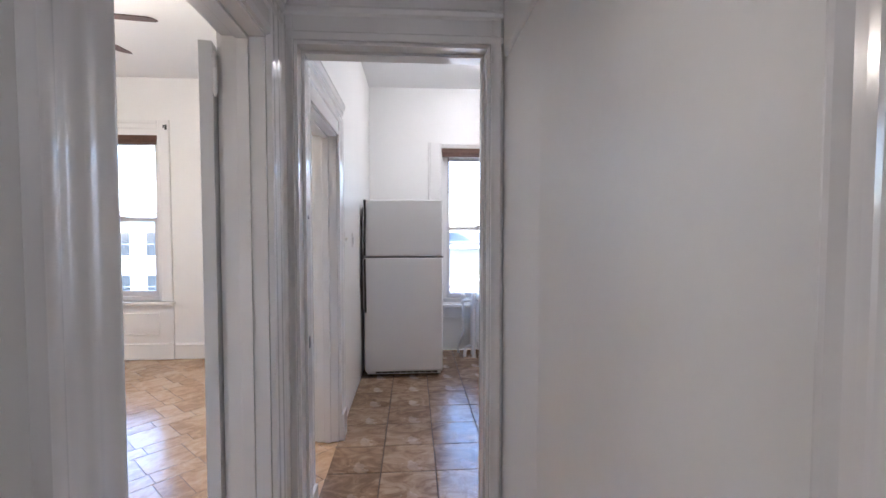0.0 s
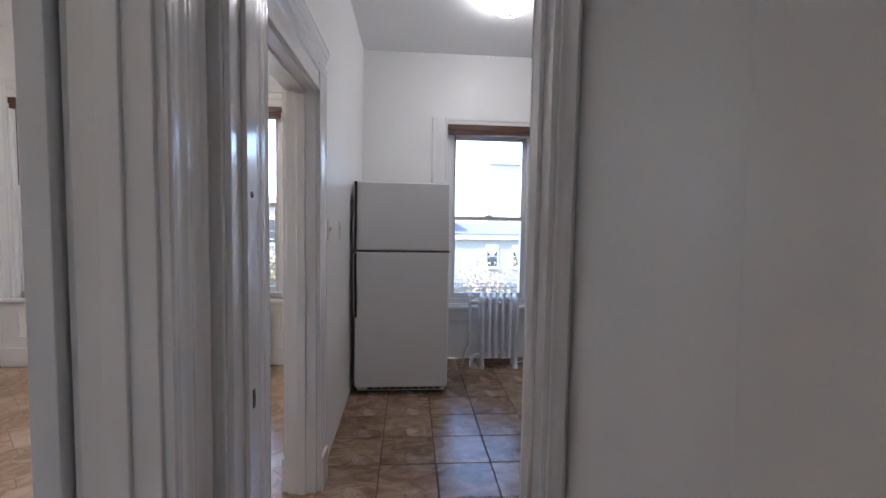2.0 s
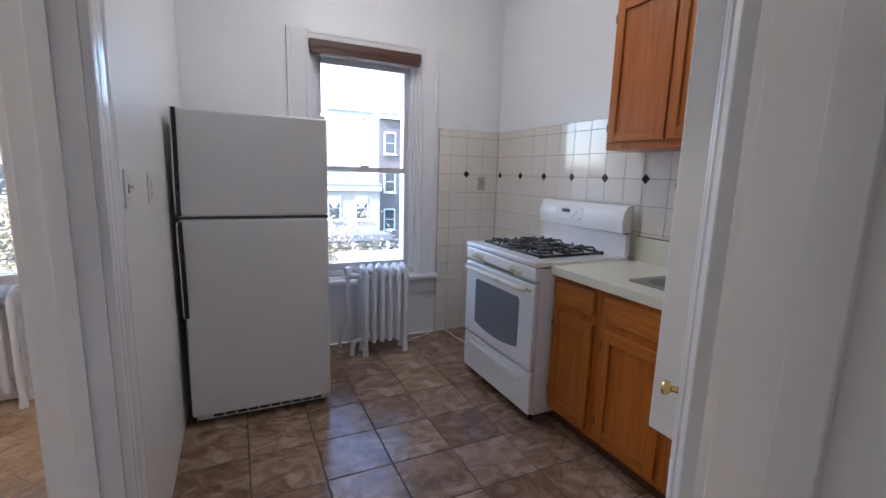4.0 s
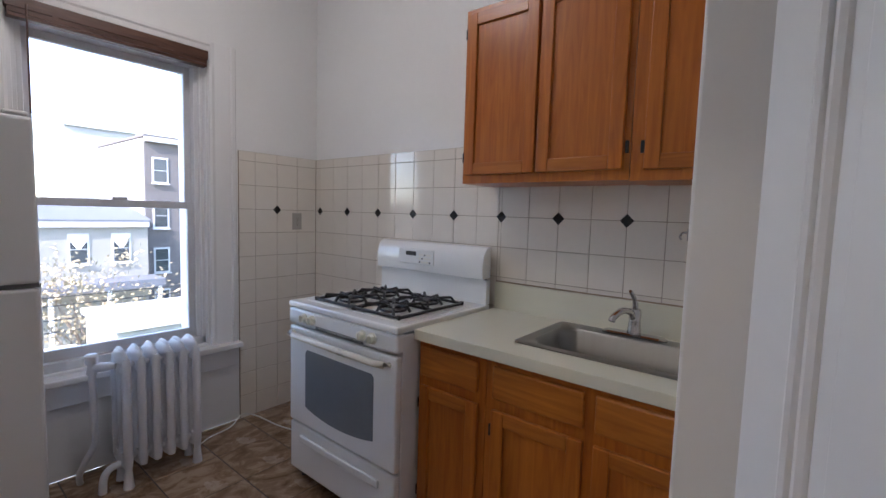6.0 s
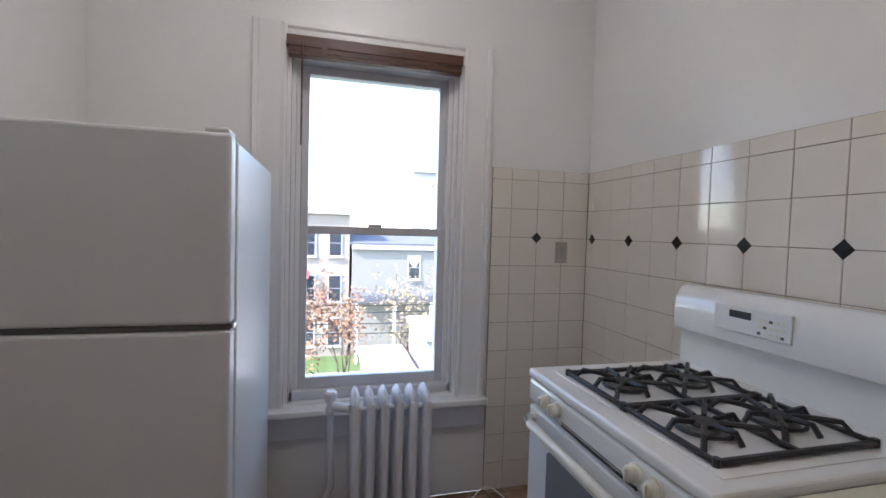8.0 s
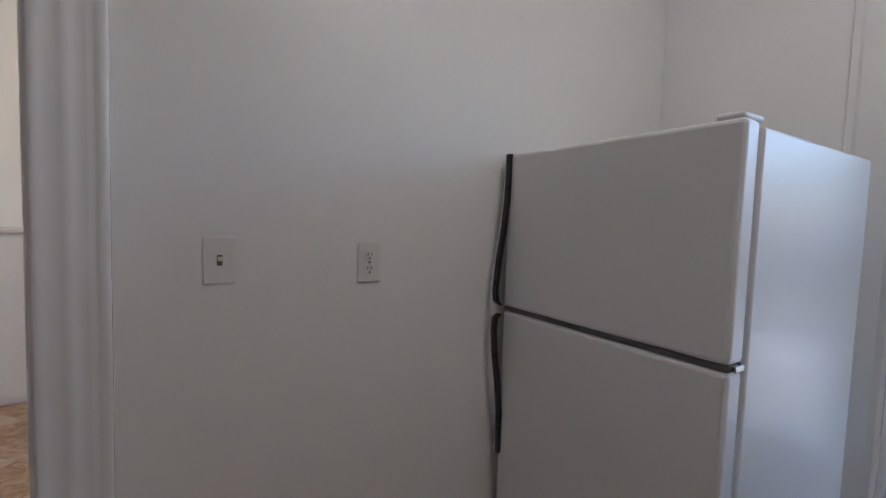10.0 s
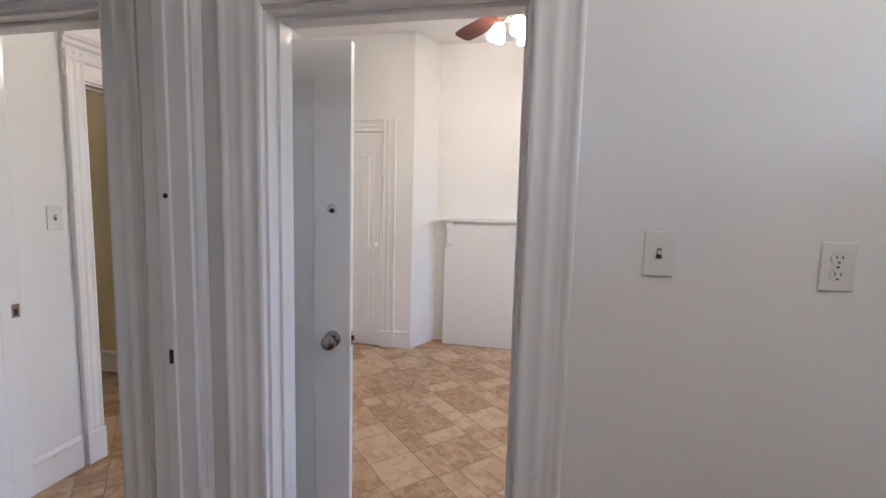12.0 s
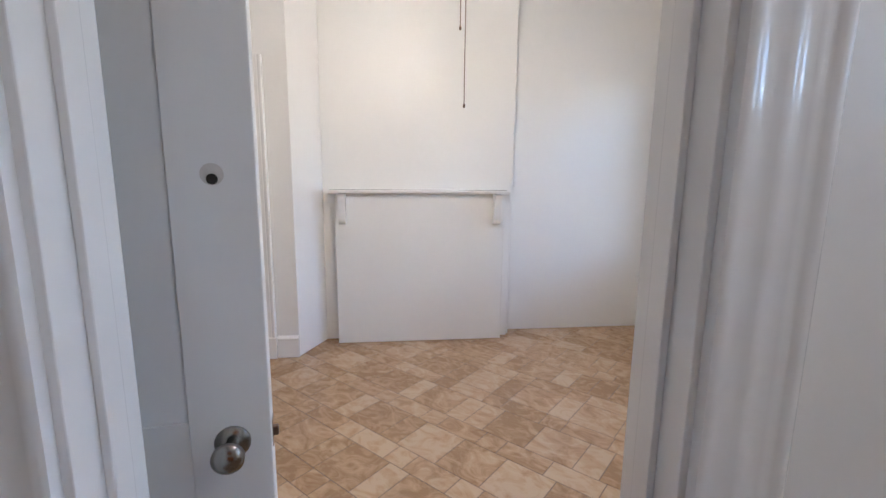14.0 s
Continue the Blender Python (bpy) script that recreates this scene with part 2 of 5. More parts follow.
# ---- mesh tools ----
def box(bm, x0, y0, z0, x1, y1, z1, r=0.0, seg=2):
    c = ((x0 + x1) / 2, (y0 + y1) / 2, (z0 + z1) / 2)
    s = (abs(x1 - x0), abs(y1 - y0), abs(z1 - z0))
    g = bmesh.ops.create_cube(bm, size=1, matrix=Matrix.LocRotScale(c, None, s))
    if r:
        ed = list({e for v in g["verts"] for e in v.link_edges})
        bmesh.ops.bevel(bm, geom=ed, offset=r, segments=seg, affect="EDGES", profile=0.5)
    return bm


def nb():
    return bmesh.new()


def bx(*a, **k):
    return box(nb(), *a, **k)


def cyl(bm, a, b, r0, r1=None, n=14, caps=True):
    a, b = Vector(a), Vector(b)
    r1 = r0 if r1 is None else r1
    d = b - a
    m = Matrix.Translation((a + b) / 2) @ d.to_track_quat("Z", "Y").to_matrix().to_4x4()
    bmesh.ops.create_cone(bm, cap_ends=caps, segments=n, radius1=r0, radius2=r1, depth=d.length, matrix=m)
    return bm


def ball(bm, c, r, s=(1, 1, 1), n=14):
    bmesh.ops.create_uvsphere(bm, u_segments=n, v_segments=max(6, n // 2 + 1), radius=r, matrix=Matrix.LocRotScale(c, None, s))
    return bm


def lathe(bm, c, axis, prof, n=20):
    """Turns (radius, height) pairs about an axis through c."""
    q = Vector(axis).to_track_quat("Z", "Y").to_matrix()
    rings = []
    for r, h in prof:
        rings.append([bm.verts.new(Vector(c) + q @ Vector((r * math.cos(2 * math.pi * i / n), r * math.sin(2 * math.pi * i / n), h))) for i in range(n)])
    for p, s in zip(rings, rings[1:]):
        for i in range(n):
            bm.faces.new((p[i], p[(i + 1) % n], s[(i + 1) % n], s[i]))
    bm.faces.new(list(reversed(rings[0])))
    bm.faces.new(rings[-1])
    return bm


def tube(bm, pts, r, n=8):
    """A bent pipe through the points."""
    pts = [Vector(p) for p in pts]
    rings = []
    for i, p in enumerate(pts):
        d = (pts[min(i + 1, len(pts) - 1)] - pts[max(i - 1, 0)]).normalized()
        q = d.to_track_quat("Z", "Y").to_matrix()
        rr = r[i] if isinstance(r, (list, tuple)) else r
        rings.append([bm.verts.new(p + q @ Vector((rr * math.cos(2 * math.pi * k / n), rr * math.sin(2 * math.pi * k / n), 0))) for k in range(n)])
    for a, b in zip(rings, rings[1:]):
        o = min(range(n), key=lambda k: (a[0].co - b[k].co).length)
        for k in range(n):
            bm.faces.new((a[k], a[(k + 1) % n], b[(k + 1 + o) % n], b[(k + o) % n]))
    bm.faces.new(list(reversed(rings[0])))
    bm.faces.new(rings[-1])
    return bm


def curve_pts(pts, n=6):
    """Catmull-Rom through the points."""
    pts = [Vector(p) for p in pts]
    out = []
    for i in range(len(pts) - 1):
        p0, p1, p2, p3 = pts[max(i - 1, 0)], pts[i], pts[i + 1], pts[min(i + 2, len(pts) - 1)]
        for k in range(n):
            t = k / n
            out.append(0.5 * (2 * p1 + (p2 - p0) * t + (2 * p0 - 5 * p1 + 4 * p2 - p3) * t * t + (3 * p1 - p0 - 3 * p2 + p3) * t**3))
    return out + [pts[-1]]


def extrude(bm, prof, a, b, across, out):
    """Runs a moulding profile of (across, out) pairs from a to b."""
    a, b, u, v = Vector(a), Vector(b), Vector(across), Vector(out)
    ra = [bm.verts.new(a + u * p + v * q) for p, q in prof]
    rb = [bm.verts.new(b + u * p + v * q) for p, q in prof]
    k = len(prof)
    for i in range(k):
        bm.faces.new((ra[i], ra[(i + 1) % k], rb[(i + 1) % k], rb[i]))
    bm.faces.new(list(reversed(ra)))
    bm.faces.new(rb)
    bmesh.ops.recalc_face_normals(bm, faces=bm.faces[:])
    return bm


def mesh_of(name, bm, material, smooth=False):
    me = bpy.data.meshes.new(name)
    bmesh.ops.recalc_face_normals(bm, faces=bm.faces[:])
    bm.to_mesh(me)
    bm.free()
    me.materials.append(material)
    if smooth:
        me.shade_smooth()
        me.set_sharp_from_angle(angle=radians(38))
    return me


def thing(name, base, label, category, group="", kind=""):
    e = new(name)
    e.location = base
    e.empty_display_size = 0.1
    return tagged(e, label, category, group, kind)


def part(name, bm, material, parent, label="", smooth=False, local=False):
    ob = new(name, mesh_of(name, bm, material, smooth))
    ob.parent = parent
    if not local:
        top, off = parent, Vector((0, 0, 0))
        while top is not None:
            if top.data is None:
                off += top.location
            top = top.parent
        if parent.data is None:
            ob.matrix_parent_inverse = Matrix.Translation(-off)
    return tagged(ob, label)


def solo(name, bm, material, label, category="", kind="", smooth=False, group=""):
    return tagged(new(name, mesh_of(name, bm, material, smooth)), label, category, group, kind)


# ---- plan ----
CEILZ = 2.95
KE, KN, KS = 2.42, 3.38, 0.255         # kitchen east and north walls, south face
HE, HW, HN = 0.833, 0.0, 0.10          # hall east, west and north faces
FE, FN, FS = -0.13, 3.23, -0.98        # fan room east, north and south faces
ENT = (0.042, 0.785, 2.068)              # hall to kitchen opening
HDO = (-0.86, -0.075, 2.01)            # hall to fan room opening
KDO = (0.468, 1.252, 1.97)             # kitchen to fan room opening
SDO = (-1.42, -0.64, 1.98)               # fan room to corridor opening


def wall(name, axis, n0, n1, a0, a1, z0, z1, holes, material, label):
    """A wall along an axis with rectangular openings that go through it."""
    bm = nb()

    def put(p0, p1, q0, q1):
        if p1 - p0 < 1e-4 or q1 - q0 < 1e-4:
            return
        if axis == "x":
            box(bm, p0, n0, q0, p1, n1, q1)
        else:
            box(bm, n0, p0, q0, n1, p1, q1)

    at = a0
    for h0, h1, b0, b1 in sorted(holes):
        put(at, h0, z0, z1)
        put(h0, h1, z0, b0)
        put(h0, h1, b1, z1)
        at = h1
    put(at, a1, z0, z1)
    return solo(name, bm, material, label, "wall", "structure")


KW = (0.804, 1.67, 0.545, 2.25)          # kitchen window opening
FW1 = (-3.02, -2.165, 0.62, 2.36)       # fan room windows
FW2 = (-1.55, -0.70, 0.62, 2.36)
wall("wall_north", "x", KN, KN + 0.3, -0.13, KE + 0.15, 0, CEILZ, [KW], WALL, "white painted plaster wall with one sash window opening")
wall("wall_north_room", "x", FN, FN + 0.3, -3.6, FE - 0.001, 0, CEILZ, [FW1, FW2], WALL, "white painted plaster wall with two window openings")
wall("wall_east", "y", KE, KE + 0.15, HN, KN - 0.001, 0, CEILZ, [], WALL, "white painted plaster wall above ivory tiles")
wall("wall_west", "y", FE, 0.0, HN, KN - 0.001, 0, CEILZ, [(KDO[0], KDO[1], 0, KDO[2])], WALL, "white semi-gloss plaster wall with an open doorway")
wall("wall_west_hall", "y", FE, HW, -2.8, HN - 0.001, 0, CEILZ, [(HDO[0], HDO[1], 0, HDO[2])], WALL, "white hall wall with an open doorway")
wall("wall_south", "x", HN, KS, 0.001, KE - 0.001, 0, CEILZ, [(ENT[0], ENT[1], 0, ENT[2])], WALL, "white wall with the kitchen entry opening")
wall("wall_east_hall", "y", HE, HE + 0.15, -2.8, HN - 0.001, 0, CEILZ, [], WALL, "plain white hall wall")
hallp = nb()
box(hallp, HE - 0.014, -2.79, 0.0, HE + 0.02, -0.43, CEILZ - 0.003, r=0.0135, seg=6)
solo("wall_hall_plaster", hallp, WALL, "thick white plaster beside a shallow blocked recess", "wall", "structure", smooth=True)
solo("wall_hall_header", bx(HE - 0.013, -0.43, 2.0, HE + 0.02, HN - 0.05, CEILZ - 0.003, r=0.012, seg=4), WALL, "white plaster above the shallow recess", "wall", "structure", smooth=True)
wall("wall_south_hall", "x", -2.95, -2.801, -0.13, 1.01, 0, CEILZ, [], WALL, "plain white wall closing the hall")
wall("wall_south_room", "x", FS - 0.13, FS, -3.6, FE - 0.001, 0, CEILZ, [(SDO[0], SDO[1], 0, SDO[2])], WALL, "white wall with a doorway to a yellow corridor")
wall("wall_corridor_end", "x", -3.2, -3.05, -3.6, FE - 0.001, 0, CEILZ, [], CORRIDOR_LIT, "corridor wall with warm lamp light in its yellow colour")
wall("wall_corridor_side", "y", -1.75, -1.6, -3.049, FS - 0.131, 0, CEILZ, [], CORRIDOR_LIT, "corridor side wall with warm lamp light in its yellow colour")
# boxed-out wall over the end of the counter, open underneath
solo("wall_bulkhead", bx(1.30, 0.42, 0.70, KE - 0.002, 0.745, CEILZ - 0.002, r=0.006), WALL, "white boxed-out wall hanging over the end of the counter", "wall", "structure")
# the chimney side of the fan room
solo("wall_closet", bx(-3.45, FS + 0.001, 0, -2.80, 0.135, CEILZ - 0.002), WALL, "white wall holding a narrow panelled closet door", "wall", "structure")


def prism(pts, z0, z1):
    bm = nb()
    lo = [bm.verts.new((x, y, z0)) for x, y in pts]
    hi = [bm.verts.new((x, y, z1)) for x, y in pts]
    k = len(pts)
    for i in range(k):
        bm.faces.new((lo[i], lo[(i + 1) % k], hi[(i + 1) % k], hi[i]))
    bm.faces.new(list(reversed(lo)))
    bm.faces.new(hi)
    return bm


solo("wall_chimney_cheek", prism([(-2.801, 0.1355), (-3.15, 0.293), (-3.44, 0.293), (-3.44, 0.1355)], 0, CEILZ - 0.002), WALL, "white slanted cheek of the chimney recess", "wall", "structure")
solo("wall_chimney", bx(-3.45, 0.2935, 0, -3.15, 1.86, CEILZ - 0.002, r=0.004), WALL, "white chimney breast above a boarded fireplace", "wall", "structure")
solo("wall_west_room", bx(-3.6, FS + 0.001, 0, -3.451, FN - 0.001, CEILZ), WALL, "white plaster wall beside the chimney", "wall", "structure")
solo("wall_alcove", bx(-3.4505, 1.861, 0, -3.255, FN - 0.002, CEILZ - 0.002), WALL, "white alcove wall lit from the window", "wall", "structure")
solo("ceiling", bx(-3.6, -3.2, CEILZ, KE + 0.2, KN + 0.3, CEILZ + 0.25), CEIL, "plain white painted ceiling", "ceiling", "structure")
# unseen slab, added to keep sun and sky light off the rooms
solo("sun_block_roof", bx(-9, -9, CEILZ + 0.26, 9, KN + 0.32, CEILZ + 0.6), ROOFM, "unseen slab added over the rooms to block sun and sky", "roof", "structure")
# unseen wall, added to stop outside light from the south
solo("sun_block_south", bx(-9, -9, -8.5, 9, -8.7, CEILZ + 0.255), BRICKR, "unseen wall added at the back to block outside light", "wall", "structure")


# ---- doorways ----
FLUTE = [(0, 0), (0, 0.02), (0.03, 0.025), (0.08, 0.027), (0.13, 0.023), (0.19, 0.018), (0.27, 0.017), (0.34, 0.018), (0.39, 0.023), (0.45, 0.0255), (0.51, 0.023), (0.56, 0.018), (0.63, 0.017), (0.69, 0.019), (0.74, 0.023), (0.79, 0.021), (0.83, 0.026), (0.88, 0.033), (0.94, 0.035), (0.98, 0.032), (1, 0.026), (1, 0)]
# many coats of paint have softened the flutes
FLUTE = [(u, v if v == 0 else 0.0235 + (v - 0.0235) * 0.5) for u, v in FLUTE]


PLAIN = [(0, 0), (0, 0.017), (0.06, 0.019), (0.2, 0.019), (0.3, 0.017), (0.7, 0.018), (0.8, 0.021), (0.94, 0.022), (1, 0.019), (1, 0)]


def doorway(name, axis, n0, n1, lo, hi, head, sides, label, headh=0.22):
    """A cased opening. sides: (which face, casing width at lo, casing width at hi)."""
    def P(a, n, z):
        return (a, n, z) if axis == "x" else (n, a, z)

    mid = P((lo + hi) / 2, (n0 + n1) / 2, 0)
    fr = thing(name, mid, label, "door frame", kind="structure")

    def slab(nm, a0, a1, m0, m1, z0, z1, r=0.002):
        p, q = P(a0, m0, z0), P(a1, m1, z1)
        return part(nm, bx(min(p[0], q[0]), min(p[1], q[1]), z0, max(p[0], q[0]), max(p[1], q[1]), z1, r=r), TRIM, fr)

    t = 0.018
    slab("jamb", lo, lo + t, n0 - 0.004, n1 + 0.004, 0, head - t)
    slab("jamb", hi - t, hi, n0 - 0.004, n1 + 0.004, 0, head - t)
    slab("head_jamb", lo, hi, n0 - 0.004, n1 + 0.004, head - t, head)
    nm = (n0 + n1) / 2
    slab("door_stop", lo + t, lo + t + 0.012, nm - 0.02, nm + 0.02, 0, head - t - 0.012)
    slab("door_stop", hi - t - 0.012, hi - t, nm - 0.02, nm + 0.02, 0, head - t - 0.012)
    slab("door_stop", lo + t, hi - t, nm - 0.02, nm + 0.02, head - t - 0.012, head - t)
    for face, wl, wh in sides:
        n = n0 if face == "-" else n1
        out = Vector(P(0, -1 if face == "-" else 1, 0))
        al = Vector(P(1, 0, 0))
        zt = head
        for w, edge, way in ((wl, lo + 0.006, -1), (wh, hi - 0.006, 1)):
            if w < 0.02:
                continue
            prof = [(u * w, v) for u, v in (FLUTE if w > 0.06 else PLAIN)]
            part("casing", extrude(nb(), prof, P(edge, n, 0.17), P(edge, n, zt + headh * 0.55), al * way, out), TRIM, fr, "", True)
            blk = nb()
            e0, e1 = edge, edge + way * (w + 0.004)
            nn = n + out[0] * 0.036 + out[1] * 0.036
            p, q = P(min(e0, e1), min(n, nn), 0), P(max(e0, e1), max(n, nn), 0)
            box(blk, p[0], p[1], 0, q[0], q[1], 0.172, r=0.004)
            part("plinth_block", blk, TRIM, fr)
        hp = [(0, 0), (0, 0.018), (0.1, 0.022), (0.13, 0.016), (0.36, 0.016), (0.4, 0.024), (0.47, 0.026), (0.52, 0.018), (0.66, 0.018), (0.72, 0.028), (0.8, 0.028), (0.85, 0.036), (0.94, 0.042), (1, 0.04), (1, 0)]
        prof = [(u * headh, v) for u, v in hp]
        part("head_casing", extrude(nb(), prof, P(lo - max(wl, 0), n, zt - 0.006), P(hi + max(wh, 0), n, zt - 0.006), Vector((0, 0, 1)), out), TRIM, fr)
    return fr


ent = doorway("door_frame_1", "x", HN, KS, *ENT, [("-", 0.04, 0.042), ("+", 0.036, 0.09)], "glossy white cased opening with fluted mouldings at the kitchen entry", 0.24)
hdo = doorway("door_frame_2", "y", FE, HW, *HDO, [("+", 0.15, 0.145), ("-", 0.1, 0.12)], "glossy white fluted door casing beside the narrow hall")
kdo = doorway("door_frame_3", "y", FE, 0.0, *KDO, [("+", 0.135, 0.128), ("-", 0.12, 0.12)], "chipped white fluted door casing without a door")
sdo = doorway("door_frame_4", "x", FS - 0.13, FS, *SDO, [("+", 0.13, 0.095)], "white fluted casing of the doorway to a yellow corridor")


def mark_plate(bm, c, out, w, h):
    c, o = Vector(c), Vector(out)
    s = (abs(o.x) * 0.002 + (1 - abs(o.x)) * w, abs(o.y) * 0.002 + (1 - abs(o.y)) * w, h)
    return box(bm, c.x - s[0] / 2, c.y - s[1] / 2, c.z - h / 2, c.x + s[0] / 2, c.y + s[1] / 2, c.z + h / 2)


part("bolt_hole", cyl(nb(), (0.071, 0.185, 1.413), (0.0737, 0.185, 1.413), 0.008), DARK, ent, "dark bolt hole")
part("strike_hole", mark_plate(nb(), (0.0732, 0.185, 0.915), (1, 0, 0), 0.014, 0.045), DARK, ent, "dark strike mortise")
corner = thing("trim_corner", (-0.21, FS, 0), "white painted corner board with a worn strike plate", "trim", kind="structure")
part("board", bx(-0.3, FS, 0, FE - 0.0015, FS + 0.022, 2.2, r=0.003), TRIM, corner)
part("strike_plate", mark_plate(nb(), (-0.275, FS + 0.0225, 0.89), (0, 1, 0), 0.03, 0.06), CHROME, corner, "worn strike plate")
part("strike_hole", mark_plate(nb(), (-0.275, FS + 0.0245, 0.885), (0, 1, 0), 0.012, 0.028), DARK, corner, "dark latch hole")


def door_leaf(name, width, height, th, label, knob_mat, knob_z, panels, knob_label, st=0.115, back=0.062, moulded=True, rose=0.031, size=1.0, hinge_st=None):
    """A panelled leaf from its hinge at the origin along +x; its thickness runs along y."""
    d = thing(name, (0, 0, 0), label, "door")
    sh = st if hinge_st is None else hinge_st
    bm = nb()
    box(bm, 0, 0, 0.012, sh, th, height, r=0.002)
    box(bm, width - st, 0, 0.012, width, th, height, r=0.002)
    zs = [0.012] + [z for p in panels for z in p] + [height]
    for z0, z1 in zip(zs[0::2], zs[1::2]):
        box(bm, sh, 0, z0, width - st, th, z1)
    leaf = part("leaf", bm, DOORP, d, local=True)
    for z0, z1 in panels:
        pb = nb()
        inset = 0.32 if moulded else 0.12
        box(pb, sh, th * inset, z0, width - st, th * (1 - inset), z1)
        if moulded:
            box(pb, sh + 0.06, th * 0.2, z0 + 0.06, width - st - 0.06, th * 0.8, z1 - 0.06, r=0.004)
        part("panel", pb, DOORP, d, local=True)
        for s, y in ((-1, th), (1, 0.0)) if moulded else ():
            mb = nb()
            o = (0, -s, 0)
            pr = [(0, -0.006), (0, 0.004), (0.007, 0.007), (0.014, 0.004), (0.017, -0.002), (0.024, -0.001), (0.031, -0.006), (0.034, -0.012), (0.034, -0.014), (0, -0.014)]
            extrude(mb, pr, (sh, y, z0), (sh, y, z1), (1, 0, 0), o)
            extrude(mb, pr, (width - st, y, z0), (width - st, y, z1), (-1, 0, 0), o)
            extrude(mb, pr, (sh, y, z0), (width - st, y, z0), (0, 0, 1), o)
            extrude(mb, pr, (sh, y, z1), (width - st, y, z1), (0, 0, -1), o)
            part("panel_moulding", mb, DOORP, d, local=True)
    for s, y in ((-1, 0.0), (1, th)):
        k = nb()
        lathe(k, (width - back, y, knob_z), (0, s, 0), [(rose, 0), (rose, 0.004), (rose * 0.8, 0.009), (0.012, 0.012), (0.011, 0.03), (0.02, 0.036), (0.027, 0.046), (0.027, 0.056), (0.019, 0.064), (0.006, 0.066)])
        bmesh.ops.scale(k, vec=(size, size, size), space=Matrix.Translation((back - width, -y, -knob_z)), verts=k.verts)
        part("knob", k, knob_mat, d, knob_label, True, True)
    part("latch", bx(width - 0.001, th / 2 - 0.011, knob_z - 0.028, width + 0.002, th / 2 + 0.011, knob_z + 0.028), CHROME, d, "worn latch plate", False, True)
    part("latch_bolt", bx(width, th / 2 - 0.006, knob_z - 0.009, width + 0.011, th / 2 + 0.006, knob_z + 0.009, r=0.002), BRONZE, d, "", False, True)
    for z in (0.25, height - 0.105):
        h = nb()
        y, x = -0.008, -0.004
        for q in (-0.036, 0.0, 0.036):
            cyl(h, (x, y, z + q - 0.0165), (x, y, z + q + 0.0165), 0.0085)
        cyl(h, (x, y, z - 0.053), (x, y, z + 0.053), 0.006)
        cyl(h, (x, y, z + 0.053), (x, y, z + 0.072), 0.0095, 0.003)
        cyl(h, (x, y, z - 0.072), (x, y, z - 0.053), 0.003, 0.0095)
        box(h, x, y + 0.003, z - 0.052, 0.03, 0.001, z + 0.052)
        part("hinge", h, TRIM, d, "paint-covered butt hinge", True, True)
    return d


leaf = door_leaf("room_door", 0.75, 1.965, 0.042, "grey-white panelled door standing open with a steel knob", NICKEL, 0.903, [(0.24, 0.7), (0.95, 1.83)], "brushed steel knob", 0.135, 0.066, False)
# the hinge sits on the room side of the hall doorway, swung back past square
leaf.matrix_basis = pose(-0.152, -0.115, 0, 0, 0, 99.8)
part("bolt_hole", cyl(nb(), (0.682, -0.0012, 1.375), (0.682, 0.004, 1.375), 0.009), DARK, leaf, "dark bolt hole", False, True)
part("bolt_scar", lathe(nb(), (0.682, -0.0006, 1.383), (0, 1, 0), [(0.018, 0), (0.018, 0.002)]), mat("bare_filler", (0.62, 0.6, 0.58), 0.8, 0, 0.2, 30), leaf, "patched scar round the hole", False, True)
kleaf = door_leaf("kitchen_door", 0.628, 2.03, 0.036, "glossy white panelled door folded back with a brass knob", BRASS, 0.875, [(0.22, 0.52), (0.71, 1.83)], "polished brass knob", 0.09, 0.055, True, 0.022, 0.68, 0.215)
kleaf.matrix_basis = pose(0.792, 0.262, 0, 0, 0, 35.0)

# closet door beside the chimney
cl = thing("closet_door", (-2.8, -0.3, 0), "narrow white four-panel closet door, closed", "door")
part("leaf", bx(-2.799, -0.60, 0.01, -2.788, -0.02, 2.05, r=0.003), TRIM, cl)
for y0, y1 in ((-0.53, -0.35), (-0.27, -0.09)):
    for z0, z1 in ((0.22, 0.72), (0.92, 1.9)):
        pbm = nb()
        box(pbm, -2.788, y0, z0, -2.782, y1, z1, r=0.005)
        box(pbm, -2.788, y0 + 0.05, z0 + 0.05, -2.778, y1 - 0.05, z1 - 0.05, r=0.004)
        part("panel", pbm, TRIM, cl)
part("knob", lathe(nb(), (-2.788, -0.07, 1.0), (1, 0, 0), [(0.025, 0), (0.022, 0.004), (0.009, 0.008), (0.009, 0.03), (0.022, 0.04), (0.022, 0.052), (0.01, 0.06)]), TRIM, cl, "white painted knob", True)
part("lock_plate", bx(-2.788, -0.095, 1.05, -2.785, -0.055, 1.13), TRIM, cl)
cc = thing("closet_trim", (-2.8, 0.06, 0), "fluted white casing of the closet door", "trim", kind="structure")
cprof = [(u * 0.13, v) for u, v in FLUTE]
part("casing", extrude(nb(), cprof, (-2.8, -0.01, 0.16), (-2.8, -0.01, 2.18), (0, 1, 0), (1, 0, 0)), TRIM, cc)
part("casing", extrude(nb(), cprof, (-2.8, -0.61, 0.16), (-2.8, -0.61, 2.18), (0, -1, 0), (1, 0, 0)), TRIM, cc)
part("head_casing", extrude(nb(), [(u * 0.12, v) for u, v in FLUTE], (-2.8, -0.61, 2.06), (-2.8, -0.01, 2.06), (0, 0, 1), (1, 0, 0)), TRIM, cc)
part("plinth_block", bx(-2.8, -0.012, 0, -2.762, 0.125, 0.165, r=0.003), TRIM, cc)
part("plinth_block", bx(-2.8, -0.745, 0, -2.762, -0.61, 0.165, r=0.003), TRIM, cc)


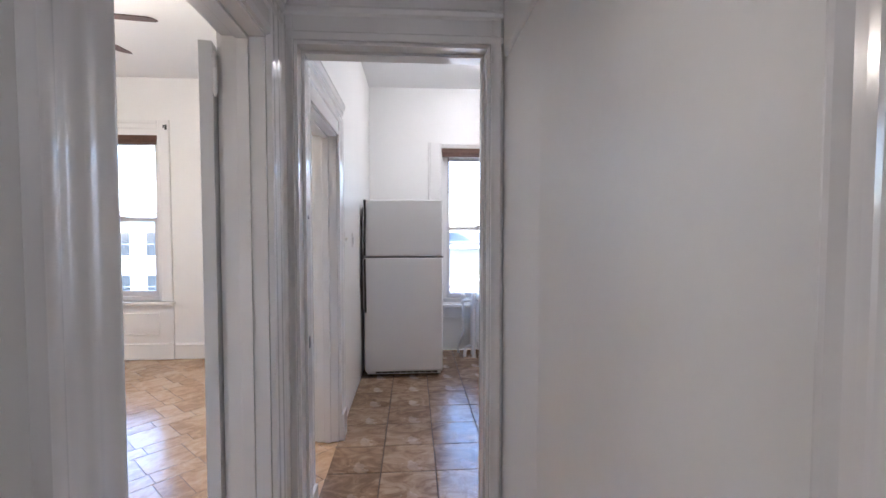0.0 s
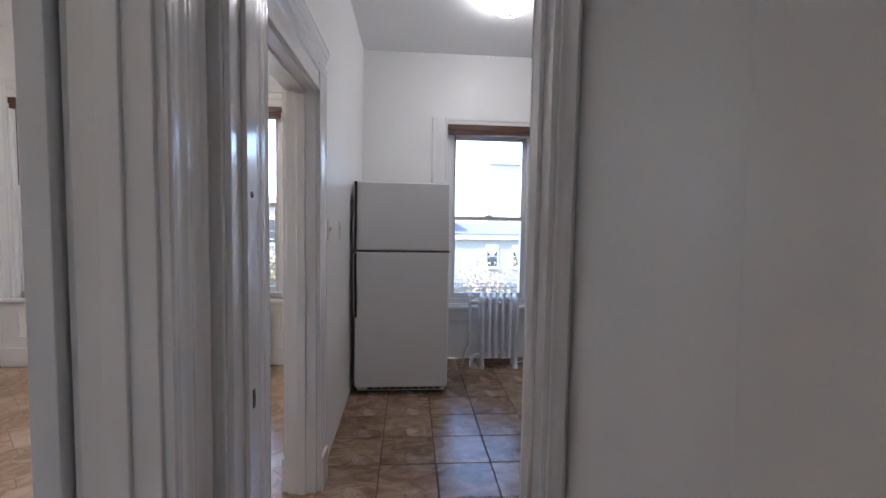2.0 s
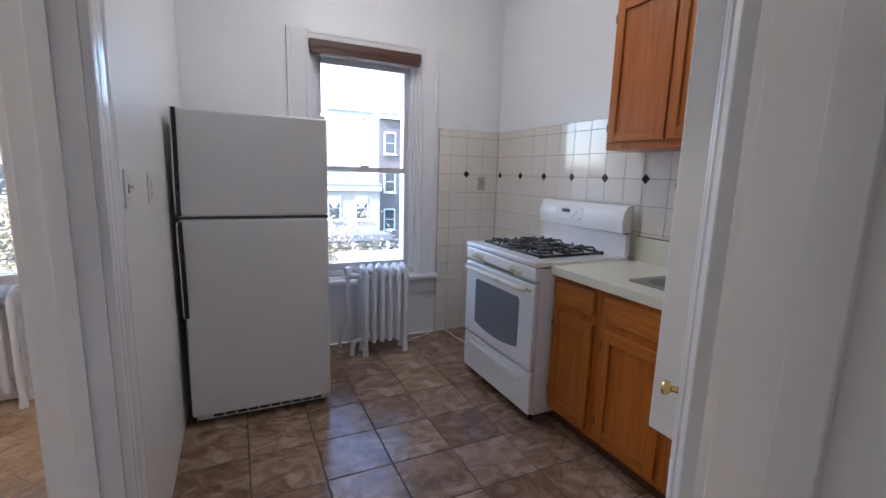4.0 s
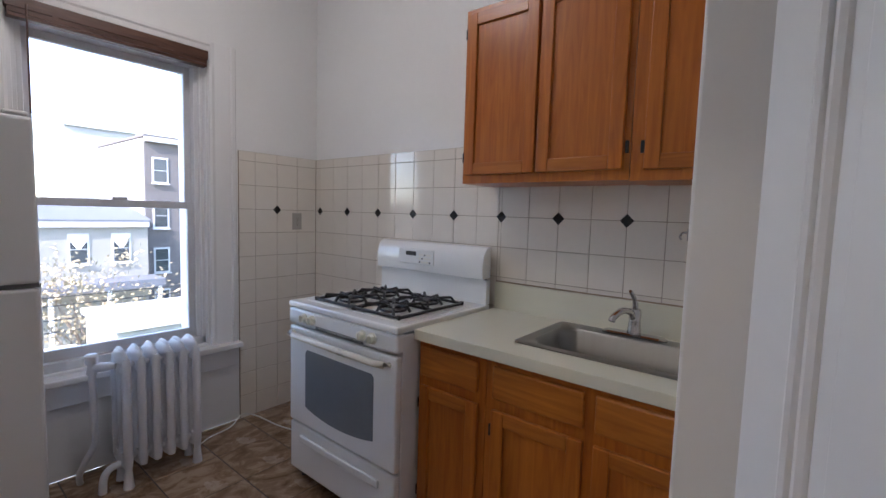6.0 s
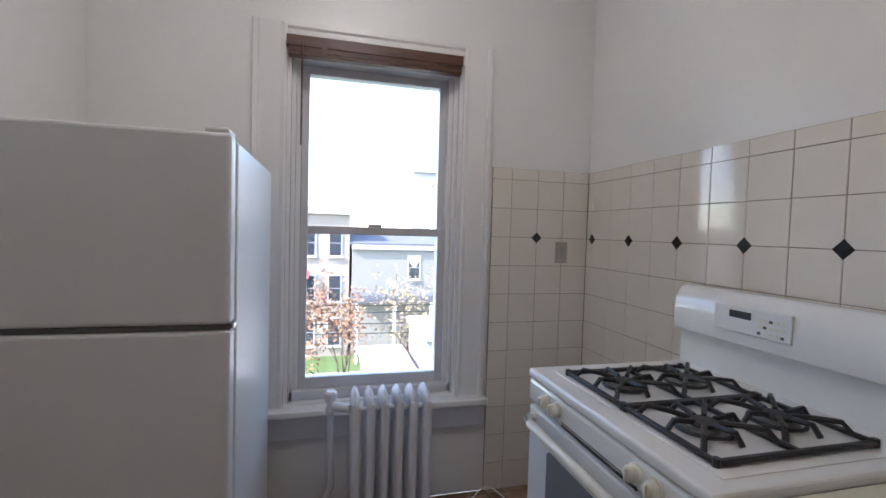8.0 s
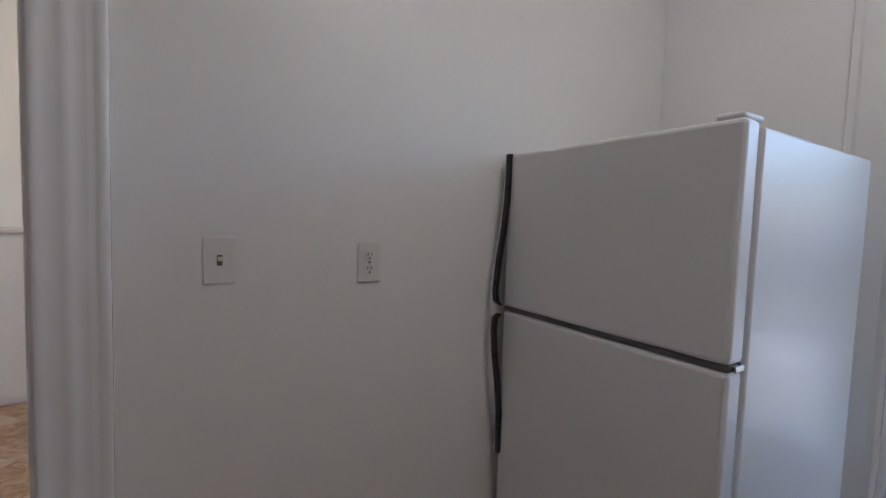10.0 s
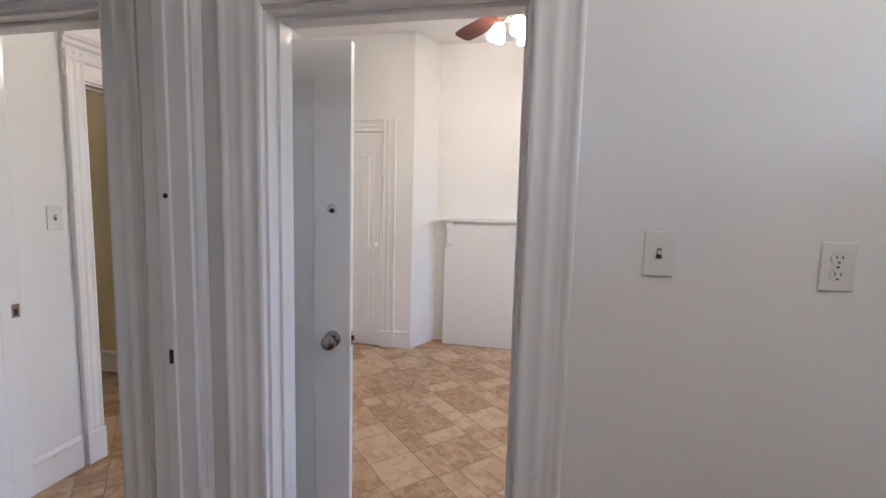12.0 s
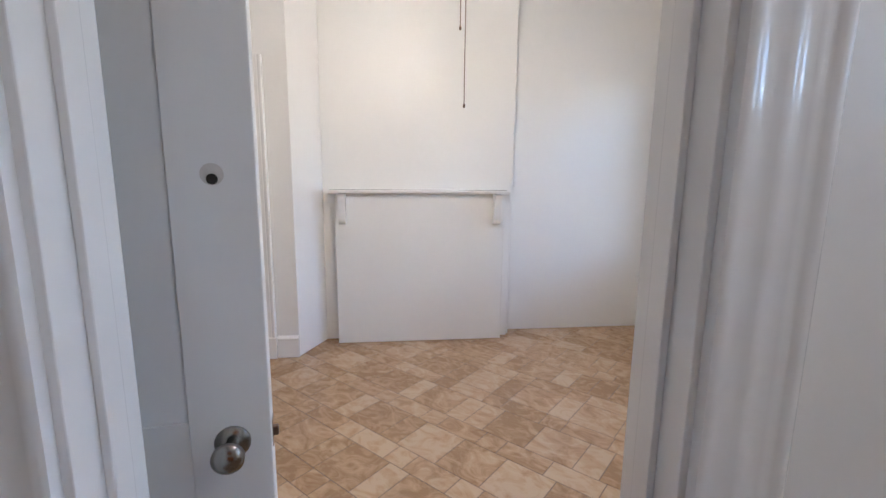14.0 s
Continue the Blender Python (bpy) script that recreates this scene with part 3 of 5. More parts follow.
for ob in (cl, cc):
    ob.location.y -= 0.15


# ---- skirting ----
def skirting(name, a, b, out, label="white painted skirting board", h=0.17, material=None):
    bm = nb()
    prof = [(0, 0), (0, 0.016), (h - 0.035, 0.016), (h - 0.02, 0.02), (h - 0.006, 0.012), (h, 0.006), (h, 0)]
    extrude(bm, prof, a, b, (0, 0, 1), out)
    return solo(name, bm, material or TRIM, label, "skirting", "structure")


skirting("baseboard_1", (-0.535, FS, 0), (-0.303, FS, 0), (0, 1, 0))
skirting("baseboard_2", (-2.79, FS, 0), (-1.59, FS, 0), (0, 1, 0))
skirting("baseboard_3", (-2.80, -0.022, 0), (-2.80, 0.135, 0), (1, 0, 0))
skirting("baseboard_4", (-1.6, -3.05, 0), (FE - 0.02, -3.05, 0), (0, 1, 0), "white painted corridor skirting board")
skirting("baseboard_5", (-1.6, -3.03, 0), (-1.6, FS - 0.135, 0), (1, 0, 0), "white painted corridor skirting board")
skirting("baseboard_6", (-2.04, FN, 0), (-1.67, FN, 0), (0, -1, 0))
skirting("baseboard_7", (-3.255, FN, 0), (-3.15, FN, 0), (0, -1, 0))
skirting("baseboard_8", (HE - 0.014, -1.255, 0), (HE - 0.014, -0.46, 0), (-1, 0, 0))
tc1 = thing("trim_hall", (HE, -1.34, 0), "white moulded casing on the hall wall", "trim", kind="structure")
part("casing", extrude(nb(), [(u * 0.12, v * 0.55) for u, v in FLUTE], (HE - 0.014, -1.258, 0), (HE - 0.014, -1.258, 2.3), (0, -1, 0), (-1, 0, 0)), TRIM, tc1)


# ---- windows ----
def sash_window(name, x0, x1, z0, z1, y, cas, castop, sillz, label, apron):
    """A double-hung window in a cased opening that looks to +y from the wall face y."""
    w = thing(name, ((x0 + x1) / 2, y, z0), label, "window", kind="structure")
    yg = y + 0.10
    # jamb liners and stepped frame
    for a, s in ((x0, 1), (x1, -1)):
        bm = nb()
        box(bm, min(a, a + s * 0.022), y - 0.002, z0, max(a, a + s * 0.022), y + 0.29, z1, r=0.002)
        box(bm, min(a + s * 0.022, a + s * 0.042), y + 0.03, z0, max(a + s * 0.022, a + s * 0.042), y + 0.29, z1, r=0.003)
        box(bm, min(a + s * 0.042, a + s * 0.065), y + 0.055, z0, max(a + s * 0.042, a + s * 0.065), y + 0.29, z1, r=0.002)
        part("side_frame", bm, TRIM, w)
    part("head_frame", bx(x0 + 0.022, y, z1 - 0.05, x1 - 0.022, y + 0.29, z1, r=0.002), SASH, w)
    part("sill_frame", bx(x0 + 0.022, y + 0.03, z0, x1 - 0.022, y + 0.29, z0 + 0.045, r=0.002), SASH, w)
    zr = z0 + (z1 - z0) * 0.495
    i0, i1 = x0 + 0.065, x1 - 0.065
    for nm, yb, za, zb in (("lower_sash", yg - 0.03, z0 + 0.045, zr + 0.02), ("upper_sash", yg + 0.005, zr - 0.02, z1 - 0.05)):
        bm = nb()
        t = 0.035
        box(bm, i0, yb, za, i0 + t, yb + 0.03, zb, r=0.003)
        box(bm, i1 - t, yb, za, i1, yb + 0.03, zb, r=0.003)
        box(bm, i0 + t, yb, za, i1 - t, yb + 0.03, za + (0.055 if nm == "lower_sash" else 0.04), r=0.003)
        box(bm, i0 + t, yb, zb - 0.04, i1 - t, yb + 0.03, zb, r=0.003)
        s = part(nm, bm, SASH, w)
        p = part("pane", bx(i0 + t - 0.005, yb + 0.013, za + 0.035, i1 - t + 0.005, yb + 0.017, zb - 0.035), GLASS, s)
        p.visible_shadow = False
    part("sash_lock", bx((x0 + x1) / 2 - 0.035, yg - 0.028, zr + 0.02, (x0 + x1) / 2 + 0.035, yg + 0.002, zr + 0.036, r=0.006), SASH, w)
    # casings
    prof = [(0, 0), (0, 0.02), (0.012, 0.024), (0.03, 0.018), (cas - 0.03, 0.018), (cas - 0.024, 0.03), (cas - 0.004, 0.03), (cas, 0.024), (cas, 0)]
    part("casing", extrude(nb(), prof, (x0 + 0.004, y, sillz), (x0 + 0.004, y, castop), (-1, 0, 0), (0, -1, 0)), TRIM, w)
    part("casing", extrude(nb(), prof, (x1 - 0.004, y, sillz), (x1 - 0.004, y, castop), (1, 0, 0), (0, -1, 0)), TRIM, w)
    hh = castop - z1
    hp = [(0, 0), (0, 0.016), (hh * 0.4, 0.016), (hh * 0.5, 0.022), (hh * 0.75, 0.022), (hh * 0.85, 0.03), (hh, 0.03), (hh, 0)]
    part("head_casing", extrude(nb(), hp, (x0 + 0.004, y, z1 - 0.004), (x1 - 0.004, y, z1 - 0.004), (0, 0, 1), (0, -1, 0)), TRIM, w)
    part("sill", bx(x0 - cas - 0.012, y - 0.075, sillz - 0.035, x1 + cas + 0.012, y + 0.06, sillz, r=0.008), TRIM, w)
    if apron == "board":
        part("apron", bx(x0 - cas, y - 0.026, sillz - 0.155, x1 + cas, y - 0.001, sillz - 0.0355, r=0.004), TRIM, w)
    else:
        bm = nb()
        box(bm, x0 - cas, y - 0.02, 0.0, x1 + cas, y - 0.001, sillz - 0.0355, r=0.003)
        box(bm, x0 - cas, y - 0.036, 0.0, x1 + cas, y - 0.0205, 0.17, r=0.004)
        for a0, a1 in ((x0 + 0.02, (x0 + x1) / 2 - 0.04), ((x0 + x1) / 2 + 0.04, x1 - 0.02)):
            for q0, q1, v0, v1 in ((a0, a1, 0.26, 0.275), (a0, a1, sillz - 0.14, sillz - 0.125)):
                box(bm, q0, y - 0.028, v0, q1, y - 0.0195, v1, r=0.003)
            for q in (a0, a1 - 0.015):
                box(bm, q, y - 0.028, 0.275, q + 0.015, y - 0.0195, sillz - 0.14, r=0.003)
        part("panelled_apron", bm, TRIM, w)
    return w


def blind(name, x0, x1, y, z0, z1, cord, label):
    b = thing(name, ((x0 + x1) / 2, y, z0), label, "blind")
    part("headrail", bx(x0, y - 0.05, z1 - 0.05, x1, y - 0.002, z1, r=0.003), BLIND, b)
    n = 7
    for i in range(n):
        z = z0 + 0.012 + (z1 - 0.052 - z0 - 0.012) * i / n
        part("slat", bx(x0 + 0.008, y - 0.048, z, x1 - 0.008, y - 0.004, z + 0.0035), BLIND, b)
    part("bottom_rail", bx(x0 + 0.008, y - 0.05, z0 - 0.006, x1 - 0.008, y - 0.004, z0 + 0.01, r=0.003), BLIND, b)
    for f in (0.2, 0.8):
        xx = x0 + (x1 - x0) * f
        part("ladder_tape", bx(xx - 0.012, y - 0.053, z0, xx + 0.012, y - 0.051, z1 - 0.04), BLIND, b)
    part("tilt_wand", cyl(nb(), (x0 + 0.07, y - 0.055, z1 - 0.03), (x0 + 0.07, y - 0.055, z1 - cord), 0.004, n=8), BLIND, b)
    return b


sash_window("window_1", *KW, KN, 0.152, 2.345, 0.532, "white double-hung sash window above the radiator", "board")
sash_window("window_2", *FW1, FN, 0.12, 2.51, 0.62, "white double-hung sash window with panelled apron", "panel")
sash_window("window_3", *FW2, FN, 0.12, 2.51, 0.62, "white double-hung sash window near the doorway", "panel")
blind("window_blind", 0.806, 1.648, KN - 0.004, 2.195, 2.28, 0.5, "dark brown wooden blind pulled up under the window head")
blind("window_blind", FW1[0] + 0.01, FW1[1] - 0.01, FN + 0.04, 2.27, 2.355, 0.75, "dark brown wooden blind pulled up in the window")
blind("window_blind", FW2[0] + 0.01, FW2[1] - 0.01, FN + 0.04, 2.27, 2.355, 0.75, "dark brown wooden blind pulled up in the window")
hk = thing("curtain_hook", (-2.074, FN, 2.44), "small black curtain rod bracket on the casing", "hook")
hb = nb()
box(hb, -2.084, FN - 0.034, 2.41, -2.064, FN - 0.03, 2.46)
part("bracket", tube(hb, [(-2.074, FN - 0.03, 2.445), (-2.074, FN - 0.075, 2.445), (-2.069, FN - 0.085, 2.42)], 0.006), DARK, hk)
copy_thing(hk, pose(-3.19, FN, 2.455))


# ---- refrigerator ----
fr = thing("refrigerator", (0.43, 2.9, 0), "white top-freezer refrigerator with black handles beside the window", "refrigerator")
RX0, RX1, RY, RB = 0.036, 0.76, 2.458, 3.24
body = part("cabinet", bx(RX0, RY + 0.075, 0.03, RX1, RB, 1.635, r=0.008), APPL, fr)
part("freezer_door", bx(RX0 + 0.002, RY, 1.128, RX1 - 0.002, RY + 0.066, 1.645, r=0.012, seg=3), APPL, fr)
part("main_door", bx(RX0 + 0.002, RY, 0.06, RX1 - 0.002, RY + 0.066, 1.113, r=0.012, seg=3), APPL, fr)
part("door_gasket", bx(RX0 + 0.012, RY + 0.0665, 0.08, RX1 - 0.012, RY + 0.0745, 1.63), GREYGAP, fr, "grey rubber gasket")
part("seam_trim", bx(RX0 + 0.004, RY + 0.006, 1.114, RX1 - 0.004, RY + 0.06, 1.127), GREYGAP, fr, "dark seam between the doors")
for z0, z1, top in ((1.135, 1.645, True), (0.612, 1.105, False)):
    L = z1 - z0
    of = [(0.0, 0.010), (0.3, 0.014), (0.5, 0.024), (0.72, 0.042), (0.9, 0.05), (0.97, 0.046), (1.0, 0.03)]
    zz = [((z1 - f * L) if top else (z0 + f * L), o) for f, o in of]
    hb = nb()
    prof = [(z, o) for z, o in zz] + [(z, max(o - 0.013, -0.004)) for z, o in reversed(zz)]
    extrude(hb, prof, (RX0 + 0.001, RY, 0), (RX0 + 0.02, RY, 0), (0, 0, 1), (0, -1, 0))
    part("handle", hb, DARK, fr, "black bowed plastic handle")
    hf = nb()
    prof = [(z, o - 0.001) for z, o in zz] + [(z, max(o - 0.009, 0.001)) for z, o in reversed(zz)]
    extrude(hf, prof, (RX0 - 0.005, RY, 0), (RX0 + 0.0005, RY, 0), (0, 0, 1), (0, -1, 0))
    part("handle_face", hf, APPL, fr, "white handle edge strip")
part("toe_grille", bx(RX0 + 0.02, RY + 0.03, 0.025, RX1 - 0.02, RY + 0.07, 0.058, r=0.003), APPL, fr)
for i in range(10):
    gx = RX0 + 0.1 + i * 0.058
    part("grille_slot", bx(gx, RY + 0.0275, 0.036, gx + 0.05, RY + 0.031, 0.05), DARK, fr)
for x in (RX0 + 0.05, RX1 - 0.05):
    part("foot", cyl(nb(), (x, RY + 0.1, 0.0), (x, RY + 0.1, 0.032), 0.018), DARK, fr)
    part("foot", cyl(nb(), (x, RB - 0.08, 0.0), (x, RB - 0.08, 0.032), 0.018), DARK, fr)
part("hinge_cover", bx(RX1 - 0.07, RY + 0.01, 1.645, RX1 - 0.01, RY + 0.1, 1.66, r=0.006), APPL, fr)
part("hinge_cover", bx(RX1 - 0.05, RY + 0.02, 1.1135, RX1 + 0.004, RY + 0.06, 1.1275, r=0.002), CHROME, fr, "metal centre hinge")


# ---- stove ----
st = thing("gas_stove", (2.05, 2.14, 0), "white four-burner gas range with black iron grates", "stove")
SX, SY0, SY1, SB = 1.705, 1.778, 2.548, 2.365
part("body", bx(SX + 0.035, SY0 + 0.003, 0.05, SB, SY1 - 0.003, 0.885, r=0.003), STOVEW, st)
part("storage_drawer", bx(SX + 0.005, SY0 + 0.004, 0.055, SX + 0.034, SY1 - 0.004, 0.30, r=0.008), STOVEW, st)
part("drawer_grip", bx(SX - 0.006, SY0 + 0.1, 0.215, SX + 0.006, SY1 - 0.1, 0.25, r=0.005), STOVEW, st)
part("oven_door", bx(SX, SY0 + 0.004, 0.312, SX + 0.034, SY1 - 0.004, 0.80, r=0.009), STOVEW, st)
wb = nb()
low = [(1.915 + 0.49 * k / 12, 0.41 - 0.03 * (1 - (k / 6 - 1) ** 2)) for k in range(13)]
extrude(wb, low + [(2.405, 0.685), (2.39, 0.70), (1.93, 0.70), (1.915, 0.685)], (SX - 0.002, 0, 0), (SX + 0.004, 0, 0), (0, 1, 0), (0, 0, 1))
part("oven_window", wb, OVENG, st, "grey tinted glass")
hb = nb()
tube(hb, [(SX + 0.004, SY0 + 0.045, 0.765), (SX - 0.028, SY0 + 0.05, 0.768), (SX - 0.042, SY0 + 0.1, 0.77), (SX - 0.046, 2.15, 0.77), (SX - 0.042, SY1 - 0.1, 0.77), (SX - 0.028, SY1 - 0.05, 0.768), (SX + 0.004, SY1 - 0.045, 0.765)], 0.015, 10)
part("oven_handle", hb, CREAM, st, "yellowed bar handle", True)
part("control_panel", bx(SX - 0.004, SY0 + 0.002, 0.812, SX + 0.05, SY1 - 0.002, 0.893, r=0.012), STOVEW, st)
for i in range(3):
    part("vent_slot", bx(SX - 0.0045, 1.98, 0.8155 + i * 0.006, SX + 0.0, 2.32, 0.8185 + i * 0.006), DARK, st)
for y in (2.41, 2.345, 1.985, 1.92):
    kb = lathe(nb(), (SX - 0.004, y, 0.855), (-1, 0, 0), [(0.024, 0), (0.024, 0.006), (0.02, 0.008), (0.018, 0.024), (0.014, 0.027)])
    box(kb, SX - 0.036, y - 0.004, 0.84, SX - 0.024, y + 0.004, 0.87, r=0.002)
    part("burner_knob", kb, CREAM, st, "", True)
part("cooktop", bx(SX - 0.006, SY0, 0.8935, SB, SY1, 0.925, r=0.01, seg=3), STOVEW, st)
for y0, y1 in ((1.80, 2.145), (2.155, 2.50)):
    part("burner_well", bx(SX + 0.06, y0 + 0.02, 0.9245, SX + 0.55, y1 - 0.02, 0.9275, r=0.001), STOVEW, st)
for bxx in (SX + 0.195, SX + 0.42):
    for y in (2.0025, 2.2975):
        head = part("burner", lathe(nb(), (bxx, y, 0.927), (0, 0, 1), [(0.05, 0), (0.05, 0.006), (0.036, 0.01), (0.034, 0.018)]), STEEL, st, "", True)
        part("burner_cap", lathe(nb(), (bxx, y, 0.9455), (0, 0, 1), [(0.036, 0), (0.038, 0.004), (0.034, 0.009), (0.006, 0.011)]), IRON, head, "", True)
for y0, y1 in ((1.86, 2.145), (2.155, 2.44)):
    gb = nb()
    z = 0.942
    x0, x1 = SX + 0.085, SX + 0.53
    ym = (y0 + y1) / 2
    rr = 0.0075
    for yy in (y0, y1):
        box(gb, x0, yy - rr, z - 0.012, x1, yy + rr, z, r=0.003, seg=1)
    for xx in (x0, (x0 + x1) / 2, x1):
        box(gb, xx - rr, y0, z - 0.012, xx + rr, y1, z, r=0.003, seg=1)
    for bxx in (SX + 0.195, SX + 0.42):
        ring = [Vector((bxx + 0.062 * math.cos(k * math.pi / 8), ym + 0.062 * math.sin(k * math.pi / 8), z - 0.005)) for k in range(17)]
        tube(gb, ring, 0.005, 6)
        for k in range(8):
            al = k * math.pi / 4
            reach = 0.105 if k % 2 == 0 else 0.145
            e = Vector((math.cos(al), math.sin(al), 0))
            c0 = Vector((bxx, ym, 0))
            up = Vector((0, 0, 1))
            tube(gb, [c0 + e * 0.03 + up * (z + 0.012), c0 + e * 0.075 + up * (z + 0.018), c0 + e * (reach - 0.02) + up * (z + 0.02), c0 + e * reach + up * (z - 0.004)], 0.0068, 6)
    for xx in (x0, x1):
        for yy in (y0, y1):
            cyl(gb, (xx, yy, 0.9255), (xx, yy, z + 0.004), 0.009, n=8)
    part("grate", gb, IRON, st, "black cast-iron grate", True)
bg = prism([(SB - 0.035, SY0 + 0.003), (SB, SY0 + 0.003), (SB, SY1 - 0.003), (SB - 0.035, SY1 - 0.003)], 0.9255, 1.05)
part("backguard_base", bg, STOVEW, st)
gb = nb()
extrude(gb, [(0, 0), (-0.006, 0.065), (0.05, 0.074), (0.11, 0.066), (0.145, 0.045), (0.155, 0.02), (0.155, 0)], (SB, SY0 + 0.004, 1.062), (SB, SY1 - 0.004, 1.062), (0, 0, 1), (-1, 0, 0))
bev = part("backguard", gb, STOVEW, st, "", True)
part("backguard_gap", bx(SB - 0.03, SY0 + 0.02, 1.0505, SB - 0.004, SY1 - 0.02, 1.0615), DARK, st, "dark vent gap")
cpan = part("clock_panel", bx(SB - 0.078, 2.10, 1.095, SB - 0.07, 2.36, 1.18, r=0.003), STOVEW, st)
part("clock_display", bx(SB - 0.0805, 2.225, 1.142, SB - 0.0775, 2.30, 1.165), DARK, cpan, "dark digital display")
for i in range(3):
    for j in range(5):
        part("touch_button", bx(SB - 0.0795, 2.12 + j * 0.018, 1.105 + i * 0.02, SB - 0.0775, 2.13 + j * 0.018, 1.113 + i * 0.02), GREYGAP if (i + j) % 4 == 0 else CREAM, cpan)
for x in (SX + 0.06, SB - 0.06):
    for y in (SY0 + 0.05, SY1 - 0.05):
        part("foot", cyl(nb(), (x, y, 0), (x, y, 0.052), 0.016), DARK, st)


st.location += Vector((0.0, 0.025, 0.006))


# ---- base cabinets and counter ----
CX = 1.835


def cab_front(parent, x, y0, y1, z0, z1, name, hinge_at):
    """A framed oak door or drawer front facing -x."""
    f = 0.052 if z1 - z0 > 0.2 else 0.0
    if not f:
        d = part(name, bx(x - 0.019, y0, z0, x, y1, z1, r=0.009), OAKH, parent)
        return d
    bm = nb()
    box(bm, x - 0.018, y0, z0, x, y0 + f, z1, r=0.004)
    box(bm, x - 0.018, y1 - f, z0, x, y1, z1, r=0.004)
    d = part(name, bm, OAK, parent)
    part("rail", bx(x - 0.018, y0 + f, z0, x, y1 - f, z0 + f, r=0.003), OAKH, d)
    part("rail", bx(x - 0.018, y0 + f, z1 - f, x, y1 - f, z1, r=0.003), OAKH, d)
    part("panel", bx(x - 0.0065, y0 + f - 0.006, z0 + f - 0.006, x - 0.001, y1 - f + 0.006, z1 - f + 0.006), OAK, d)
    if hinge_at is not None:
        for z in (z0 + 0.08, z1 - 0.08):
            part("hinge", bx(x - 0.012, hinge_at - 0.006, z - 0.022, x + 0.001, hinge_at + 0.006, z + 0.022, r=0.002), DARK, d, "small black hinge")
    return d


def base_unit(y0, y1, label, fronts):
    c = thing("base_cabinet", ((CX + KE) / 2, (y0 + y1) / 2, 0), label, "cabinet", "kitchen base cabinets")
    part("face_frame", bx(CX, y0 + 0.001, 0.10, CX + 0.02, y1 - 0.001, 0.868), OAK, c)
    part("side_panel", bx(CX + 0.0205, y0 + 0.001, 0.10, KE - 0.002, y0 + 0.018, 0.868), OAK, c)
    part("side_panel", bx(CX + 0.0205, y1 - 0.018, 0.10, KE - 0.002, y1 - 0.001, 0.868), OAK, c)
    part("bottom_panel", bx(CX + 0.0205, y0 + 0.0185, 0.10, KE - 0.002, y1 - 0.0185, 0.118), OAK, c)
    part("toe_kick", bx(CX + 0.07, y0 + 0.001, 0.0, CX + 0.09, y1 - 0.001, 0.099), OAKD, c, "recessed toe board with shade in its colour")
    for a, b, h in fronts:
        cab_front(c, CX, a, b, 0.715, 0.84, "drawer_front", None)
        cab_front(c, CX, a, b, 0.13, 0.675, "door", h)
    return c


base_unit(1.466, 1.80, "honey oak base cabinet with drawer beside the stove", [(1.497, 1.785, 1.791)])
base_unit(0.747, 1.465, "honey oak double-door sink base cabinet", [(1.09, 1.432, 1.438), (0.757, 1.055, 0.752)])
base_unit(0.42, 0.746, "honey oak base cabinet under the boxed-out wall", [(0.44, 0.727, 0.434)])

SK = (1.945, 2.345, 0.765, 1.395)      # sink cut-out
ct = thing("countertop", (2.1, 1.25, 0.87), "cream laminate worktop with upstand around a steel sink", "countertop")
cb = nb()
o4 = [(1.80, 0.749), (KE - 0.022, 0.749), (KE - 0.022, 1.80), (1.80, 1.80)]
i4 = [(SK[0], SK[2]), (SK[1], SK[2]), (SK[1], SK[3]), (SK[0], SK[3])]
ring = [[cb.verts.new((x, y, z)) for x, y in pts] for z in (0.869, 0.909) for pts in (o4, i4)]
for p, q in ((0, 1), (2, 3), (0, 2), (1, 3)):
    for k in range(4):
        cb.faces.new((ring[p][k], ring[p][(k + 1) % 4], ring[q][(k + 1) % 4], ring[q][k]))
part("top", cb, COUNTER, ct)
part("front_edge", bx(1.795, 0.749, 0.866, 1.803, 1.80, 0.910, r=0.003), COUNTER, ct)
part("upstand", bx(KE - 0.021, 0.749, 0.868, KE - 0.0095, 1.80, 1.045, r=0.003), COUNTER, ct)

sk = thing("kitchen_sink", (2.145, 1.08, 0.91), "stainless steel single-bowl sink set in the worktop", "sink")


def rrect(x0, x1, y0, y1, r, z, n=6):
    out = []
    for cx, cy, a0 in ((x1 - r, y1 - r, 0), (x0 + r, y1 - r, 90), (x0 + r, y0 + r, 180), (x1 - r, y0 + r, 270)):
        for i in range(n + 1):
            a = radians(a0 + 90 * i / n)
            out.append((cx + r * math.cos(a), cy + r * math.sin(a), z))
    return out


def loft(bm, rings, close=True):
    vs = [[bm.verts.new(p) for p in r] for r in rings]
    for a, b in zip(vs, vs[1:]):
        k = len(a)
        for i in range(k):
            bm.faces.new((a[i], a[(i + 1) % k], b[(i + 1) % k], b[i]))
    if close:
        bm.faces.new(vs[-1])
    return bm


part("bowl", loft(nb(), [rrect(1.925, 2.365, 0.745, 1.415, 0.025, 0.910), rrect(1.925, 2.365, 0.745, 1.415, 0.025, 0.9145), rrect(1.935, 2.355, 0.755, 1.405, 0.03, 0.916), rrect(1.962, 2.285, 0.79, 1.37, 0.07, 0.914), rrect(1.97, 2.277, 0.798, 1.362, 0.07, 0.905), rrect(1.985, 2.262, 0.815, 1.345, 0.07, 0.76), rrect(2.01, 2.237, 0.84, 1.32, 0.06, 0.735)]), STEEL, sk, "", True)
part("drain", lathe(nb(), (2.12, 1.08, 0.7365), (0, 0, 1), [(0.045, 0), (0.045, 0.002), (0.03, 0.001)]), CHROME, sk, "", True)
